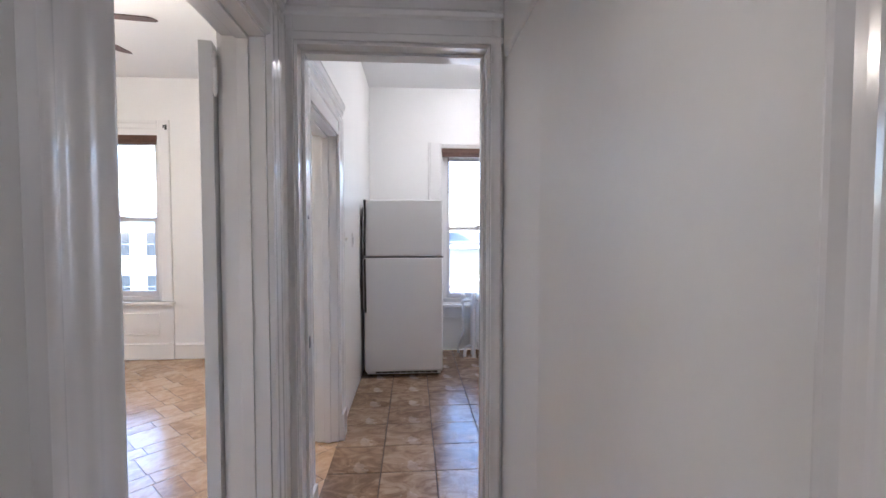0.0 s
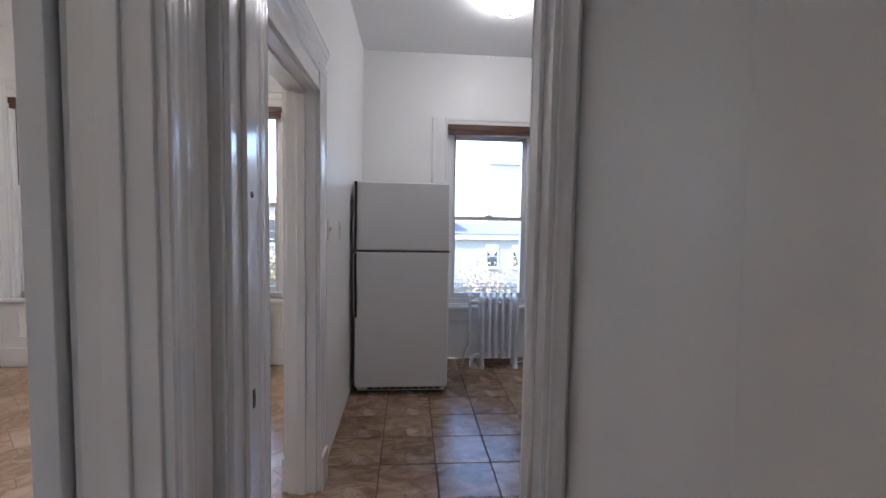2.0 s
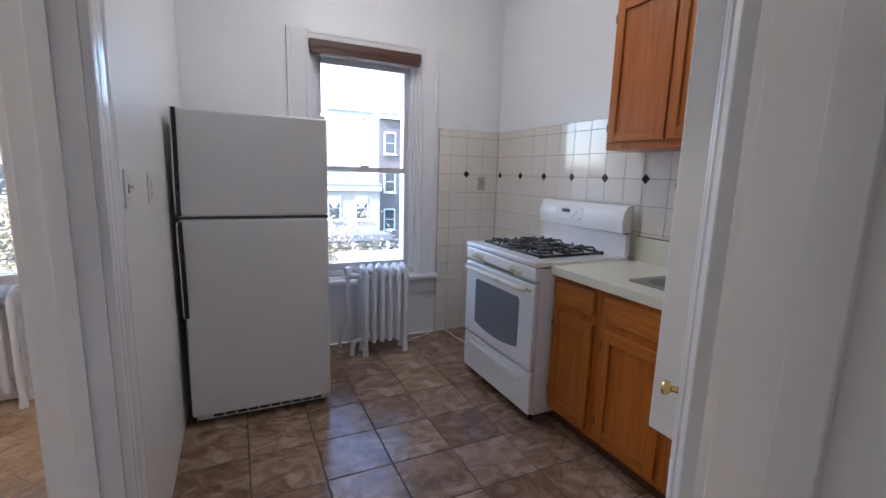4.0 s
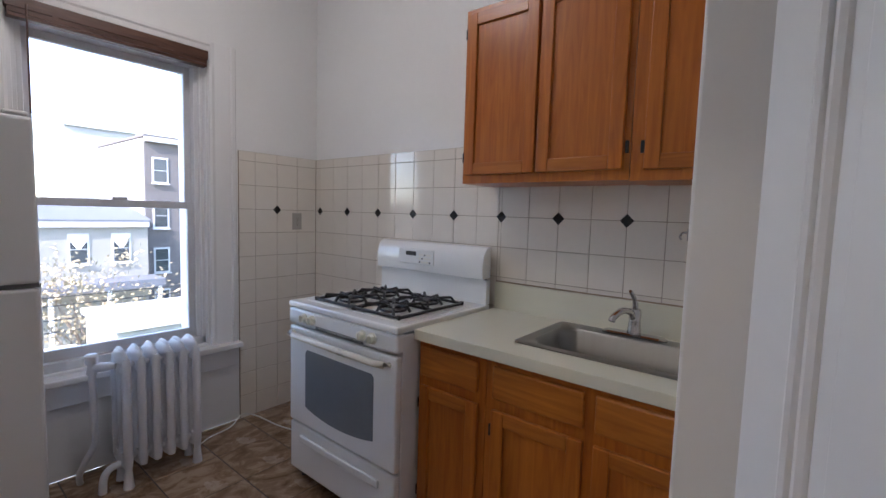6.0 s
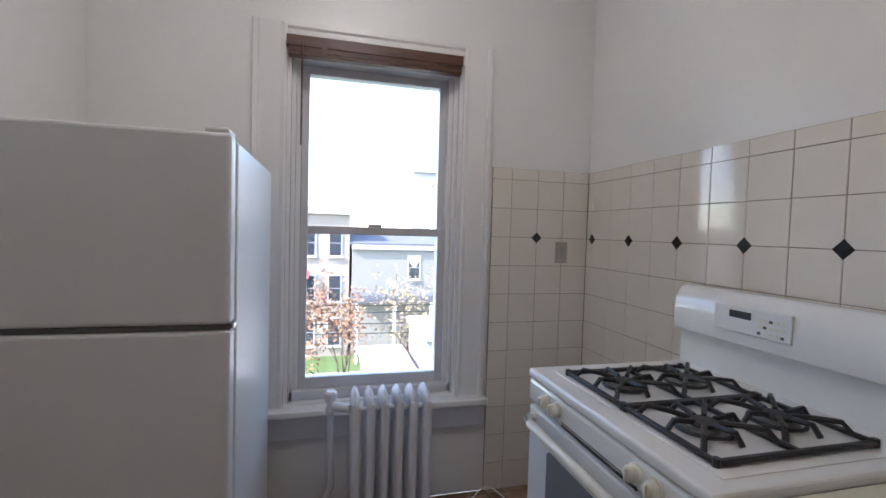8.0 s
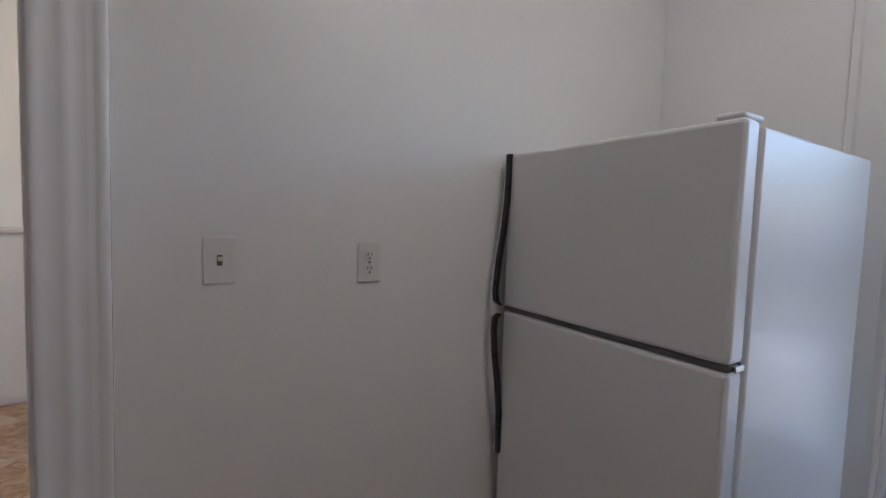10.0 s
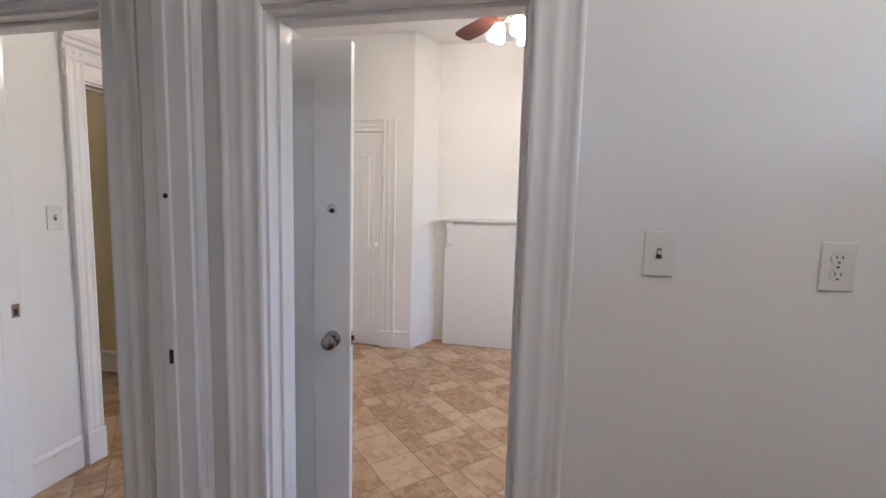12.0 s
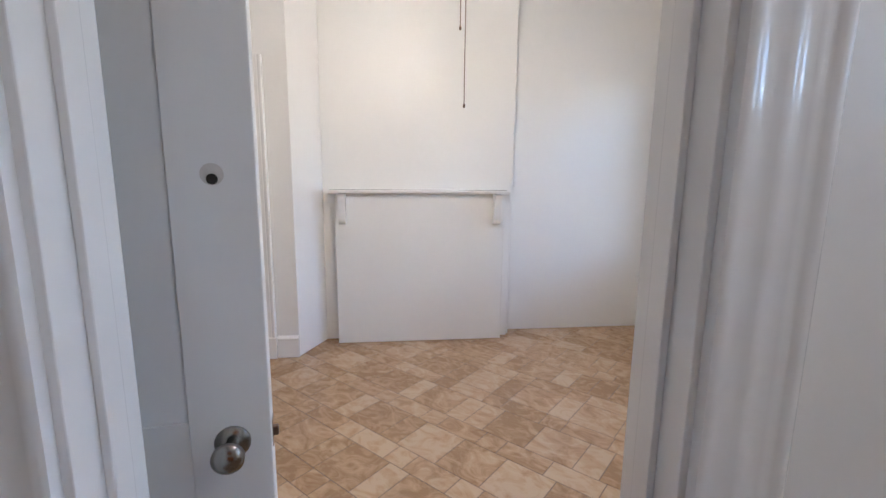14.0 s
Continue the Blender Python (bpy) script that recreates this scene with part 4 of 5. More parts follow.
fc = thing("faucet", (2.325, 1.09, 0.916), "chrome single-lever kitchen faucet on the sink rim", "faucet")
part("escutcheon", loft(nb(), [rrect(2.297, 2.352, 0.965, 1.215, 0.027, 0.917), rrect(2.297, 2.352, 0.965, 1.215, 0.027, 0.923), rrect(2.304, 2.345, 0.975, 1.205, 0.02, 0.929)]), CHROME, fc, "", True)
part("body", lathe(nb(), (2.325, 1.09, 0.928), (0, 0, 1), [(0.027, 0), (0.025, 0.02), (0.022, 0.05), (0.024, 0.085), (0.02, 0.1), (0.006, 0.105)]), CHROME, fc, "", True)
part("spout", tube(nb(), curve_pts([(2.32, 1.09, 0.985), (2.285, 1.1, 1.02), (2.235, 1.115, 1.03), (2.19, 1.13, 1.012), (2.178, 1.134, 0.995)], 5), 0.0125, 10), CHROME, fc, "", True)
part("lever", tube(nb(), curve_pts([(2.325, 1.09, 1.025), (2.318, 1.092, 1.06), (2.295, 1.1, 1.095), (2.288, 1.103, 1.102)], 4), [0.011] * 4 + [0.009] * 5 + [0.007] * 4, 10), CHROME, fc, "", True)


# ---- wall cabinets ----
UX = 2.15


def wall_unit(y0, y1, doors, label, dz):
    c = thing("wall_cabinet", ((UX + KE) / 2, (y0 + y1) / 2, 1.527), label, "cabinet", "kitchen wall cabinets")
    part("carcass", bx(UX, y0 + 0.001, 1.527 + dz, KE - 0.002, y1 - 0.001, 2.30), OAK, c)
    for a, b, h in doors:
        cab_front(c, UX - 0.001, a, b, 1.565 + dz, 2.275, "door", h)
    return c


wall_unit(1.095, 1.843, [(1.472, 1.826, 1.832), (1.118, 1.46, 1.106)], "honey oak double-door wall cabinet over the counter", 0.0)
wall_unit(0.748, 1.094, [(0.755, 1.045, 1.053)], "honey oak single-door wall cabinet above the sink", -0.004)


# ---- radiator ----
rd = thing("radiator", (1.27, 3.12, 0), "white painted cast-iron column radiator below the window", "radiator")
n = 6
for i in range(n):
    x = 1.135 + i * 0.063
    bm = nb()
    for yy in (3.055, 3.135, 3.22):
        tube(bm, [(x, yy, 0.10), (x, yy, 0.13), (x, yy, 0.35), (x, yy, 0.60), (x, yy, 0.645)], [0.016, 0.0205, 0.0195, 0.0205, 0.015], 10)
    for zz2 in (0.14, 0.6):
        box(bm, x - 0.013, 3.06, zz2 - 0.03, x + 0.013, 3.215, zz2 + 0.02)
    ball(bm, (x, 3.138, 0.642), 0.042, (0.5, 2.3, 0.95), 12)
    ball(bm, (x, 3.138, 0.668), 0.03, (0.36, 2.2, 0.8), 10)
    ball(bm, (x, 3.138, 0.11), 0.038, (0.56, 2.4, 0.8), 12)
    if i in (0, n - 1):
        for yy in (3.06, 3.17):
            cyl(bm, (x, yy, 0.0), (x, yy, 0.11), 0.024, 0.014, n=10)
    part("section", bm, RADW, rd, "", True)
part("tie_rod", cyl(nb(), (1.12, 3.115, 0.60), (1.465, 3.115, 0.60), 0.013, n=10), RADW, rd)
part("tie_rod", cyl(nb(), (1.12, 3.115, 0.13), (1.465, 3.115, 0.13), 0.013, n=10), RADW, rd)
vp = thing("radiator_pipe", (1.03, 3.19, 0), "white painted steam pipe and valve at the radiator", "pipe")
bm = tube(nb(), curve_pts([(0.99, 3.27, 0.0), (0.985, 3.26, 0.05), (1.0, 3.225, 0.12), (1.035, 3.185, 0.22), (1.035, 3.18, 0.3), (1.03, 3.175, 0.57)], 5), 0.014, 10)
part("riser", bm, RADW, vp, "", True)
bm = lathe(nb(), (1.03, 3.175, 0.57), (0, 0, 1), [(0.02, 0), (0.024, 0.01), (0.018, 0.03), (0.016, 0.05), (0.026, 0.055), (0.028, 0.09), (0.02, 0.1)], 12)
part("valve", bm, RADW, vp, "", True)
part("union", tube(nb(), [(1.03, 3.175, 0.6), (1.06, 3.15, 0.605), (1.11, 3.12, 0.605)], [0.016, 0.022, 0.016], 10), RADW, vp, "", True)
part("return_pipe", tube(nb(), curve_pts([(1.115, 3.115, 0.11), (1.07, 3.1, 0.11), (1.045, 3.1, 0.07), (1.04, 3.1, 0.0)], 4), 0.017, 10), RADW, vp, "", True)
# a second radiator under the far window
r2 = copy_thing(rd, pose(-1.02, 3.12, 0))
tagged(r2, "white painted cast-iron radiator below the other window")
cd = tube(nb(), curve_pts([(1.5, 3.2, 0.005), (1.6, 3.26, 0.006), (1.72, 3.25, 0.03), (1.83, 3.33, 0.045), (1.9, 3.28, 0.03), (1.95, 3.1, 0.006), (2.0, 2.9, 0.005), (2.05, 2.6, 0.005)], 6), 0.0035, 6)
lc = thing("loose_cable", (1.8, 3.2, 0), "thin white cable lying loose on the tiles", "cable")
part("wire", cd, WHITEP, lc, "", True)


# ---- wall plates ----
def wall_plate(kind, c, out, material, label):
    """A switch or socket plate on a wall; out is the wall's normal."""
    o = Vector(out)
    s = Vector((-o.y, o.x, 0))
    name = "light_switch" if kind == "switch" else "power_outlet"
    p = thing(name, c, label, "switch" if kind == "switch" else "outlet")
    rot = Matrix((s, o, Vector((0, 0, 1)))).transposed().to_4x4()
    p.matrix_basis = Matrix.Translation(c) @ rot
    part("plate", bx(-0.036, 0, -0.058, 0.036, 0.006, 0.058, r=0.003), material, p, "", False, True)
    if kind == "switch":
        part("toggle_slot", bx(-0.006, 0.006, -0.013, 0.006, 0.0072, 0.013), GREYGAP, p, "", False, True)
        part("toggle", bx(-0.0045, 0.006, -0.001, 0.0045, 0.02, 0.009, r=0.002), CREAM, p, "", False, True)
    else:
        for z in (0.02, -0.02):
            f = part("socket", lathe(nb(), (0, 0.006, z), (0, 1, 0), [(0.0165, 0), (0.0165, 0.0022)]), material, p, "", False, True)
            for q in (-0.006, 0.006):
                part("slot", bx(q - 0.0013, 0.0083, z - 0.001, q + 0.0013, 0.0088, z + 0.008), GREYGAP, f, "", False, True)
            part("slot", bx(-0.0025, 0.0083, z - 0.011, 0.0025, 0.0088, z - 0.006), GREYGAP, f, "", False, True)
    for z in ((0.03, -0.03) if kind == "switch" else (0.0,)):
        part("screw", cyl(nb(), (0, 0.0055, z), (0, 0.0075, z), 0.003, n=8), GREYGAP if kind != "switch" else CREAM, p, "", False, True)
    return p


PLATE = mat("white_plate", (0.8, 0.79, 0.77), 0.3)
wall_plate("switch", (0.0, 1.583, 1.30), (1, 0, 0), PLATE, "white toggle light switch beside the doorway")
wall_plate("outlet", (0.0, 1.973, 1.287), (1, 0, 0), PLATE, "white double power outlet near the refrigerator")
wall_plate("outlet", (2.254, KN - 0.009, 1.301), (0, -1, 0), mat("steel_plate", (0.45, 0.42, 0.37), 0.4, 0.6), "grey metal outlet plate on the ivory tiles")
wall_plate("switch", (-0.477, FS, 1.295), (0, 1, 0), PLATE, "white toggle switch beside the corridor doorway")
wall_plate("outlet", (-2.9, FN - 0.021, 0.53), (0, -1, 0), PLATE, "white outlet on the window apron")


# ---- fireplace ----
hp = thing("boarded_fireplace", (-3.1, 1.08, 0), "white boarded-up fireplace with a bracketed mantel shelf", "fireplace")
part("front_board", bx(-3.149, 0.40, 0.0, -3.045, 1.765, 1.235, r=0.003), WALL, hp)
part("side_board", bx(-3.149, 1.766, 0.0, -3.115, 1.835, 1.235, r=0.003), WALL, hp)
sh = nb()
extrude(sh, [(0, 0), (0, 0.13), (0.006, 0.145), (0.02, 0.15), (0.03, 0.15), (0.03, 0)], (-3.149, 0.357, 1.236), (-3.149, 1.80, 1.236), (0, 0, 1), (1, 0, 0))
part("mantel_shelf", sh, TRIM, hp)
for y in (0.43, 1.672):
    cb2 = nb()
    extrude(cb2, [(0, 0), (0.0, 0.075), (-0.03, 0.078), (-0.06, 0.062), (-0.1, 0.05), (-0.15, 0.045), (-0.2, 0.05), (-0.225, 0.04), (-0.24, 0.02), (-0.24, 0)], (-3.0445, y, 1.235), (-3.0445, y + 0.055, 1.235), (0, 0, 1), (1, 0, 0))
    part("corbel", cb2, TRIM, hp, "carved white bracket", True)


# ---- ceiling fan and lamps ----
HX, HY = -1.62, 1.09
fan = thing("ceiling_fan", (HX, HY, CEILZ), "dark wood ceiling fan with lit glass shades and pull chains", "ceiling fan")
part("canopy", lathe(nb(), (HX, HY, CEILZ), (0, 0, -1), [(0.08, 0), (0.078, 0.02), (0.05, 0.04), (0.03, 0.045)]), BRONZE, fan, "", True)
part("downrod", cyl(nb(), (HX, HY, 2.73), (HX, HY, CEILZ - 0.03), 0.013), BRONZE, fan)
part("motor", lathe(nb(), (HX, HY, 2.735), (0, 0, -1), [(0.04, 0), (0.09, 0.02), (0.11, 0.06), (0.105, 0.12), (0.07, 0.15), (0.04, 0.17), (0.045, 0.2), (0.03, 0.22)]), BRONZE, fan, "", True)
for k in range(5):
    a = radians(-137 + 72 * k)
    e, s = Vector((math.cos(a), math.sin(a), 0)), Vector((-math.sin(a), math.cos(a), 0))
    bm = nb()
    c0 = Vector((HX, HY, 2.6))
    ol = [(0.16, 0.045), (0.28, 0.058), (0.47, 0.066), (0.565, 0.062), (0.59, 0.05), (0.6, 0.03)]
    up = [c0 + e * r + s * w + Vector((0, 0, w * 0.22)) for r, w in ol] + [c0 + e * r - s * w - Vector((0, 0, w * 0.22)) for r, w in reversed(ol)]
    top = [bm.verts.new(p + Vector((0, 0, 0.006))) for p in up]
    bot = [bm.verts.new(p) for p in up]
    kk = len(up)
    for i in range(kk):
        bm.faces.new((bot[i], bot[(i + 1) % kk], top[(i + 1) % kk], top[i]))
    bm.faces.new(list(reversed(bot)))
    bm.faces.new(top)
    part("blade", bm, FANW, fan)
    part("blade_iron", tube(nb(), [c0 + e * 0.09 + Vector((0, 0, 0.03)), c0 + e * 0.14 + Vector((0, 0, 0.008)), c0 + e * 0.22 - Vector((0, 0, 0.004))], 0.009, 8), BRONZE, fan)
for k in range(3):
    a = radians(20 + 120 * k)
    e = Vector((math.cos(a), math.sin(a), 0))
    c0 = Vector((HX, HY, 2.53))
    arm = part("lamp_arm", tube(nb(), [c0, c0 + e * 0.06 + Vector((0, 0, 0.005)), c0 + e * 0.085 - Vector((0, 0, 0.02))], 0.01, 8), BRONZE, fan, "", True)
    part("glass_shade", lathe(nb(), c0 + e * 0.085 - Vector((0, 0, 0.015)), e * 0.35 - Vector((0, 0, 1)), [(0.02, 0), (0.034, 0.015), (0.046, 0.05), (0.056, 0.09), (0.05, 0.1), (0.01, 0.102)]), GLOBE, arm, "lit frosted glass shade", True)
for dx, dy, z in ((-0.027, 0.103, 1.72), (-0.03, 0.08, 2.066)):
    ch = part("pull_chain", cyl(nb(), (HX + dx, HY + dy, z), (HX + dx, HY + dy, 2.535), 0.0022, n=6), BRONZE, fan)
    part("chain_bead", ball(nb(), (HX + dx, HY + dy, z - 0.008), 0.008, (0.8, 0.8, 1.4), 8), BRONZE, ch, "", True)
kl = thing("ceiling_light", (1.143, 2.28, CEILZ), "round lit glass flush ceiling light in the kitchen", "ceiling light")
part("pan", lathe(nb(), (1.143, 2.28, CEILZ), (0, 0, -1), [(0.15, 0), (0.15, 0.018), (0.135, 0.022)]), APPL, kl, "", True)
part("glass_dome", lathe(nb(), (1.143, 2.28, CEILZ - 0.02), (0, 0, -1), [(0.138, 0), (0.14, 0.02), (0.128, 0.05), (0.095, 0.078), (0.05, 0.092), (0.008, 0.096)], 28), DOME, kl, "lit ribbed glass dome", True)
part("finial", lathe(nb(), (1.143, 2.28, CEILZ - 0.115), (0, 0, -1), [(0.012, 0), (0.014, 0.008), (0.005, 0.018)]), CHROME, kl, "", True)
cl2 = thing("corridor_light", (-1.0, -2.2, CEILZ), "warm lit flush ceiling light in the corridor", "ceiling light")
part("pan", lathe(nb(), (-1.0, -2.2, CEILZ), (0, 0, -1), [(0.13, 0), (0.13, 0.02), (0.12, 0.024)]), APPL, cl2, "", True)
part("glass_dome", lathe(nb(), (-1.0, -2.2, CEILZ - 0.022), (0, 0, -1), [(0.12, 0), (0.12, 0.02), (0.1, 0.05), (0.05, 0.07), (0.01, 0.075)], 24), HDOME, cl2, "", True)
# unseen lamp, added to bring light onto the south-facing hall trim
hl = thing("hall_light", (0.45, -2.35, CEILZ), "unseen ceiling light added to brighten the hall from behind", "ceiling light")
part("pan", lathe(nb(), (0.45, -2.35, CEILZ), (0, 0, -1), [(0.13, 0), (0.13, 0.02), (0.12, 0.024)]), APPL, hl, "", True)
part("glass_dome", lathe(nb(), (0.45, -2.35, CEILZ - 0.022), (0, 0, -1), [(0.12, 0), (0.12, 0.02), (0.1, 0.05), (0.05, 0.07), (0.01, 0.075)], 24), HDOME, hl, "", True)
wh = thing("wall_hook", (1.318, 0.745, 1.33), "small metal hook on the boxed-out wall", "hook")
part("plate", bx(1.312, 0.7455, 1.352, 1.324, 0.748, 1.372, r=0.001), CHROME, wh)
part("hook", tube(nb(), [(1.318, 0.748, 1.366), (1.318, 0.757, 1.364), (1.318, 0.76, 1.358), (1.318, 0.757, 1.353)], 0.002, 8), CHROME, wh, "", True)


# ---- outside ----
GZ = -8.5
solo("ground", bx(-600, -600, GZ - 0.5, 600, 1500, GZ), GRASSM, "autumn lawn and yards below the windows", "ground", "structure")
solo("road", bx(-300, 22.0, GZ, 300, 29.0, GZ + 0.03), ASPH, "grey asphalt street in front of the houses", "road", "structure")
solo("pavement", bx(-300, 29.001, GZ, 300, 31.5, GZ + 0.15), mat("concrete_pavement", (0.4, 0.38, 0.36), 0.9, 0, 0.2, 1, 0.2, 20), "pale concrete pavement beside the street", "pavement", "structure")


def house(x0, x1, y, depth, z1, wallm, floors, cols, label, slope=0.0, sill=True, curtain=False, name="row_house"):
    h = thing(name, ((x0 + x1) / 2, y + depth / 2, GZ), label, "house", "houses across the street")
    part("wall", bx(x0, y, GZ, x1, y + depth, z1), wallm, h)
    rb = nb()
    if slope:
        extrude(rb, [(-0.3, 0), (-0.3, 0.15), (depth / 2, 0.15 + slope), (depth + 0.2, 0.15), (depth + 0.2, 0)], (x0 - 0.2, y, z1), (x1 + 0.2, y, z1), (0, 1, 0), (0, 0, 1))
    else:
        box(rb, x0 - 0.1, y - 0.25, z1, x1 + 0.1, y + depth, z1 + 0.18)
    part("roof", rb, ROOFM if slope else wallm, h)
    part("cornice", bx(x0 - 0.05, y - 0.32, z1 - 0.35, x1 + 0.05, y - 0.001, z1 - 0.001, r=0.03), FARW, h)
    for zc, hh in floors:
        for c in cols:
            w = 0.85
            f = part("window", bx(c - w / 2 - 0.12, y - 0.06, zc - hh / 2 - 0.12, c + w / 2 + 0.12, y - 0.001, zc + hh / 2 + 0.12), FARW, h)
            part("pane", bx(c - w / 2, y - 0.075, zc - hh / 2, c + w / 2, y - 0.061, zc - 0.03), PANE, f)
            part("pane", bx(c - w / 2, y - 0.085, zc + 0.03, c + w / 2, y - 0.061, zc + hh / 2), PANE, f)
            part("sill", bx(c - w / 2 - 0.2, y - 0.18, zc - hh / 2 - 0.2, c + w / 2 + 0.2, y - 0.061, zc - hh / 2 - 0.121), FARW, f)
            if curtain:
                cbm = nb()
                extrude(cbm, [(-w * 0.5, hh * 0.5), (w * 0.5, hh * 0.5), (w * 0.5, hh * 0.3), (w * 0.12, hh * 0.02), (-w * 0.12, hh * 0.02), (-w * 0.5, hh * 0.3)], (c, y - 0.1, zc), (c, y - 0.09, zc), (1, 0, 0), (0, 0, 1))
                part("curtain", cbm, CURT, f)
    return h


for i in range(6):
    x0 = -34.2 + i * 6.1
    house(x0, x0 + 6.09, 36, 11, 2.6 + 0.25 * (i % 2), CREAMB if i % 2 else STUCCO, [(0.3, 1.9), (-3.2, 1.9), (-6.6, 2.0)], [x0 + 1.1, x0 + 3.05, x0 + 5.0], "pale three-storey row house across the street")
hb2 = house(2.6, 11.3, 36, 9, 0.2, CLAP, [(-1.55, 1.75)], [7.5, 9.76], "beige clapboard house with curtained windows and low roof", 0.9, True, True, "clapboard_house")
lap = nb()
for i in range(22):
    z = -3.3 + i * 0.15
    box(lap, 2.58, 35.985, z, 11.32, 35.999, z + 0.145)
part("clapboards", lap, CLAP, hb2)
pr = part("porch_roof", prism([(2.5, 33.6), (11.6, 33.6), (11.6, 35.98), (2.5, 35.98)], -4.0, -3.5), ROOFM, hb2, "dark porch roof")
for x in (2.8, 5.6, 8.4, 11.2):
    part("porch_post", bx(x, 33.7, GZ, x + 0.2, 33.9, -4.0), TRIM, hb2)
ap = house(12.0, 20.0, 38.5, 12, 6.4, BRICKR, [(4.0, 1.7), (0.6, 1.7), (-2.8, 1.7), (-6.0, 1.7)], [13.0, 15.0, 17.0, 19.0], "dark brick apartment house with white window frames", 0, True, False, "apartment_house")
part("party_wall", bx(11.9, 38.6, GZ, 11.999, 50.4, 6.3), STUCCO, ap, "pale stained party wall")
house(12.5, 19.5, 66, 14, 10.5, STUCCO, [], [], "pale tall apartment block behind the houses", 0, True, False, "apartment_house")
house(20.2, 40, 38, 12, 3.0, CREAMB, [(0.5, 1.8), (-3, 1.8), (-6.4, 1.8)], [22, 24.5, 27, 30, 33, 36, 39], "pale row of houses down the street")
gar = thing("garage", (2.8, 15.5, GZ), "small white flat-roofed garage in the yard", "garage")
part("wall", bx(2.1, 14, GZ, 3.5, 17, -2.95), FARW, gar)
part("roof", bx(2.0, 13.9, -2.95, 3.6, 17.1, -2.8), FARW, gar)
shd = thing("shed", (6.4, 15.5, GZ), "long white flat-roofed shed behind the shrubs", "shed")
part("wall", bx(3.85, 14, GZ, 9.0, 17, -1.9), STUCCO, shd)
part("roof", bx(3.75, 13.9, -1.9, 9.1, 17.1, -1.75), FARW, shd)
awn = nb()
extrude(awn, [(0, 0), (0, 0.5), (0.7, 0.0)], (-2.4, 35.9, -2.4), (-0.6, 35.9, -2.4), (0, -1, 0), (0, 0, 1))
solo("awning", awn, AWN, "red awning over a row house door", "awning")


def tree(x, y, h, spread, leafm, seed, leaves, label, name="tree", twigs=5, trunk=0.14):
    """A tapered trunk that forks into limbs and twigs, with small separate leaves."""
    rnd = random.Random(seed)
    t = thing(name, (x, y, GZ), label, "tree" if name == "tree" else "shrub")
    bm = nb()
    tips = []

    def grow(p, d, ln, r, depth):
        pts, rr = [p], [r]
        q = p.copy()
        dd = d.copy()
        for k in range(3):
            dd = (dd + Vector((rnd.uniform(-.22, .22), rnd.uniform(-.22, .22), rnd.uniform(-.05, .16)))).normalized()
            q = q + dd * ln / 3
            pts.append(q.copy())
            rr.append(r * (1 - 0.17 * (k + 1)))
        tube(bm, pts, rr, 5 if depth > 1 else 4)
        if depth == 0:
            tips.extend(pts[1:])
            return
        for k in range(rnd.randint(2, 3) if depth < 3 else twigs):
            a = rnd.uniform(0, 6.28)
            side = Vector((math.cos(a), math.sin(a), 0)) * spread
            nd = (dd + side * rnd.uniform(0.5, 1.0) + Vector((0, 0, 0.15))).normalized()
            grow(pts[rnd.choice((2, 3))] if depth < 3 else pts[-1], nd, ln * rnd.uniform(0.55, 0.8), rr[-1] * 0.62, depth - 1)

    grow(Vector((x, y, GZ)), Vector((0, 0, 1)), h * 0.4, trunk, 3)
    part("trunk", bm, BARK, t)
    if leaves:
        verts, faces = [], []
        for k in range(leaves):
            c = rnd.choice(tips) + Vector((rnd.gauss(0, .22), rnd.gauss(0, .22), rnd.gauss(0, .2)))
            u = Vector((rnd.gauss(0, 1), rnd.gauss(0, 1), rnd.gauss(0, 1))).normalized() * rnd.uniform(0.05, 0.1)
            v = u.orthogonal().normalized() * u.length * 0.6
            i = len(verts)
            verts += [c - u, c - v, c + u, c + v]
            faces.append((i, i + 1, i + 2, i + 3))
        me = bpy.data.meshes.new("crown")
        me.from_pydata([tuple(v) for v in verts], [], faces)
        me.materials.append(leafm)
        cr = new("crown", me)
        cr.parent = t
        cr.matrix_parent_inverse = Matrix.Translation((-x, -y, -GZ))
        tagged(cr, "thin autumn foliage", kind="stuff")
    return t


tree(5.6, 20.0, 8.6, 0.42, LEAFY, 3, 700, "slender tree with sparse yellow leaves", "tree", 8, 0.12)
tree(4.4, 20.4, 7.6, 0.5, LEAFY, 5, 160, "bare twiggy shrub with a few yellow leaves", "shrub", 9, 0.09)
tree(6.5, 20.8, 7.4, 0.55, LEAFY, 8, 250, "bare twiggy shrub beside the shed", "shrub", 9, 0.09)
tree(3.4, 20.2, 7.0, 0.55, LEAFY, 9, 120, "bare twiggy shrub behind the garage", "shrub", 9, 0.08)
tree(-1.2, 20.0, 8.5, 0.8, LEAFR, 11, 1200, "spreading tree with reddish autumn leaves", "tree", 5, 0.2)
tree(1.6, 19.0, 8.0, 0.7, LEAFR, 13, 900, "slender tree with russet leaves", "tree", 5, 0.16)
tree(3.4, 16.0, 5.0, 0.8, BLUEB, 17, 1500, "bluish-purple shrub in the yard", "shrub", 7, 0.08)
tree(-7, 21, 9, 0.8, LEAFY, 19, 2200, "autumn street tree with yellow leaves", "tree", 5, 0.2)
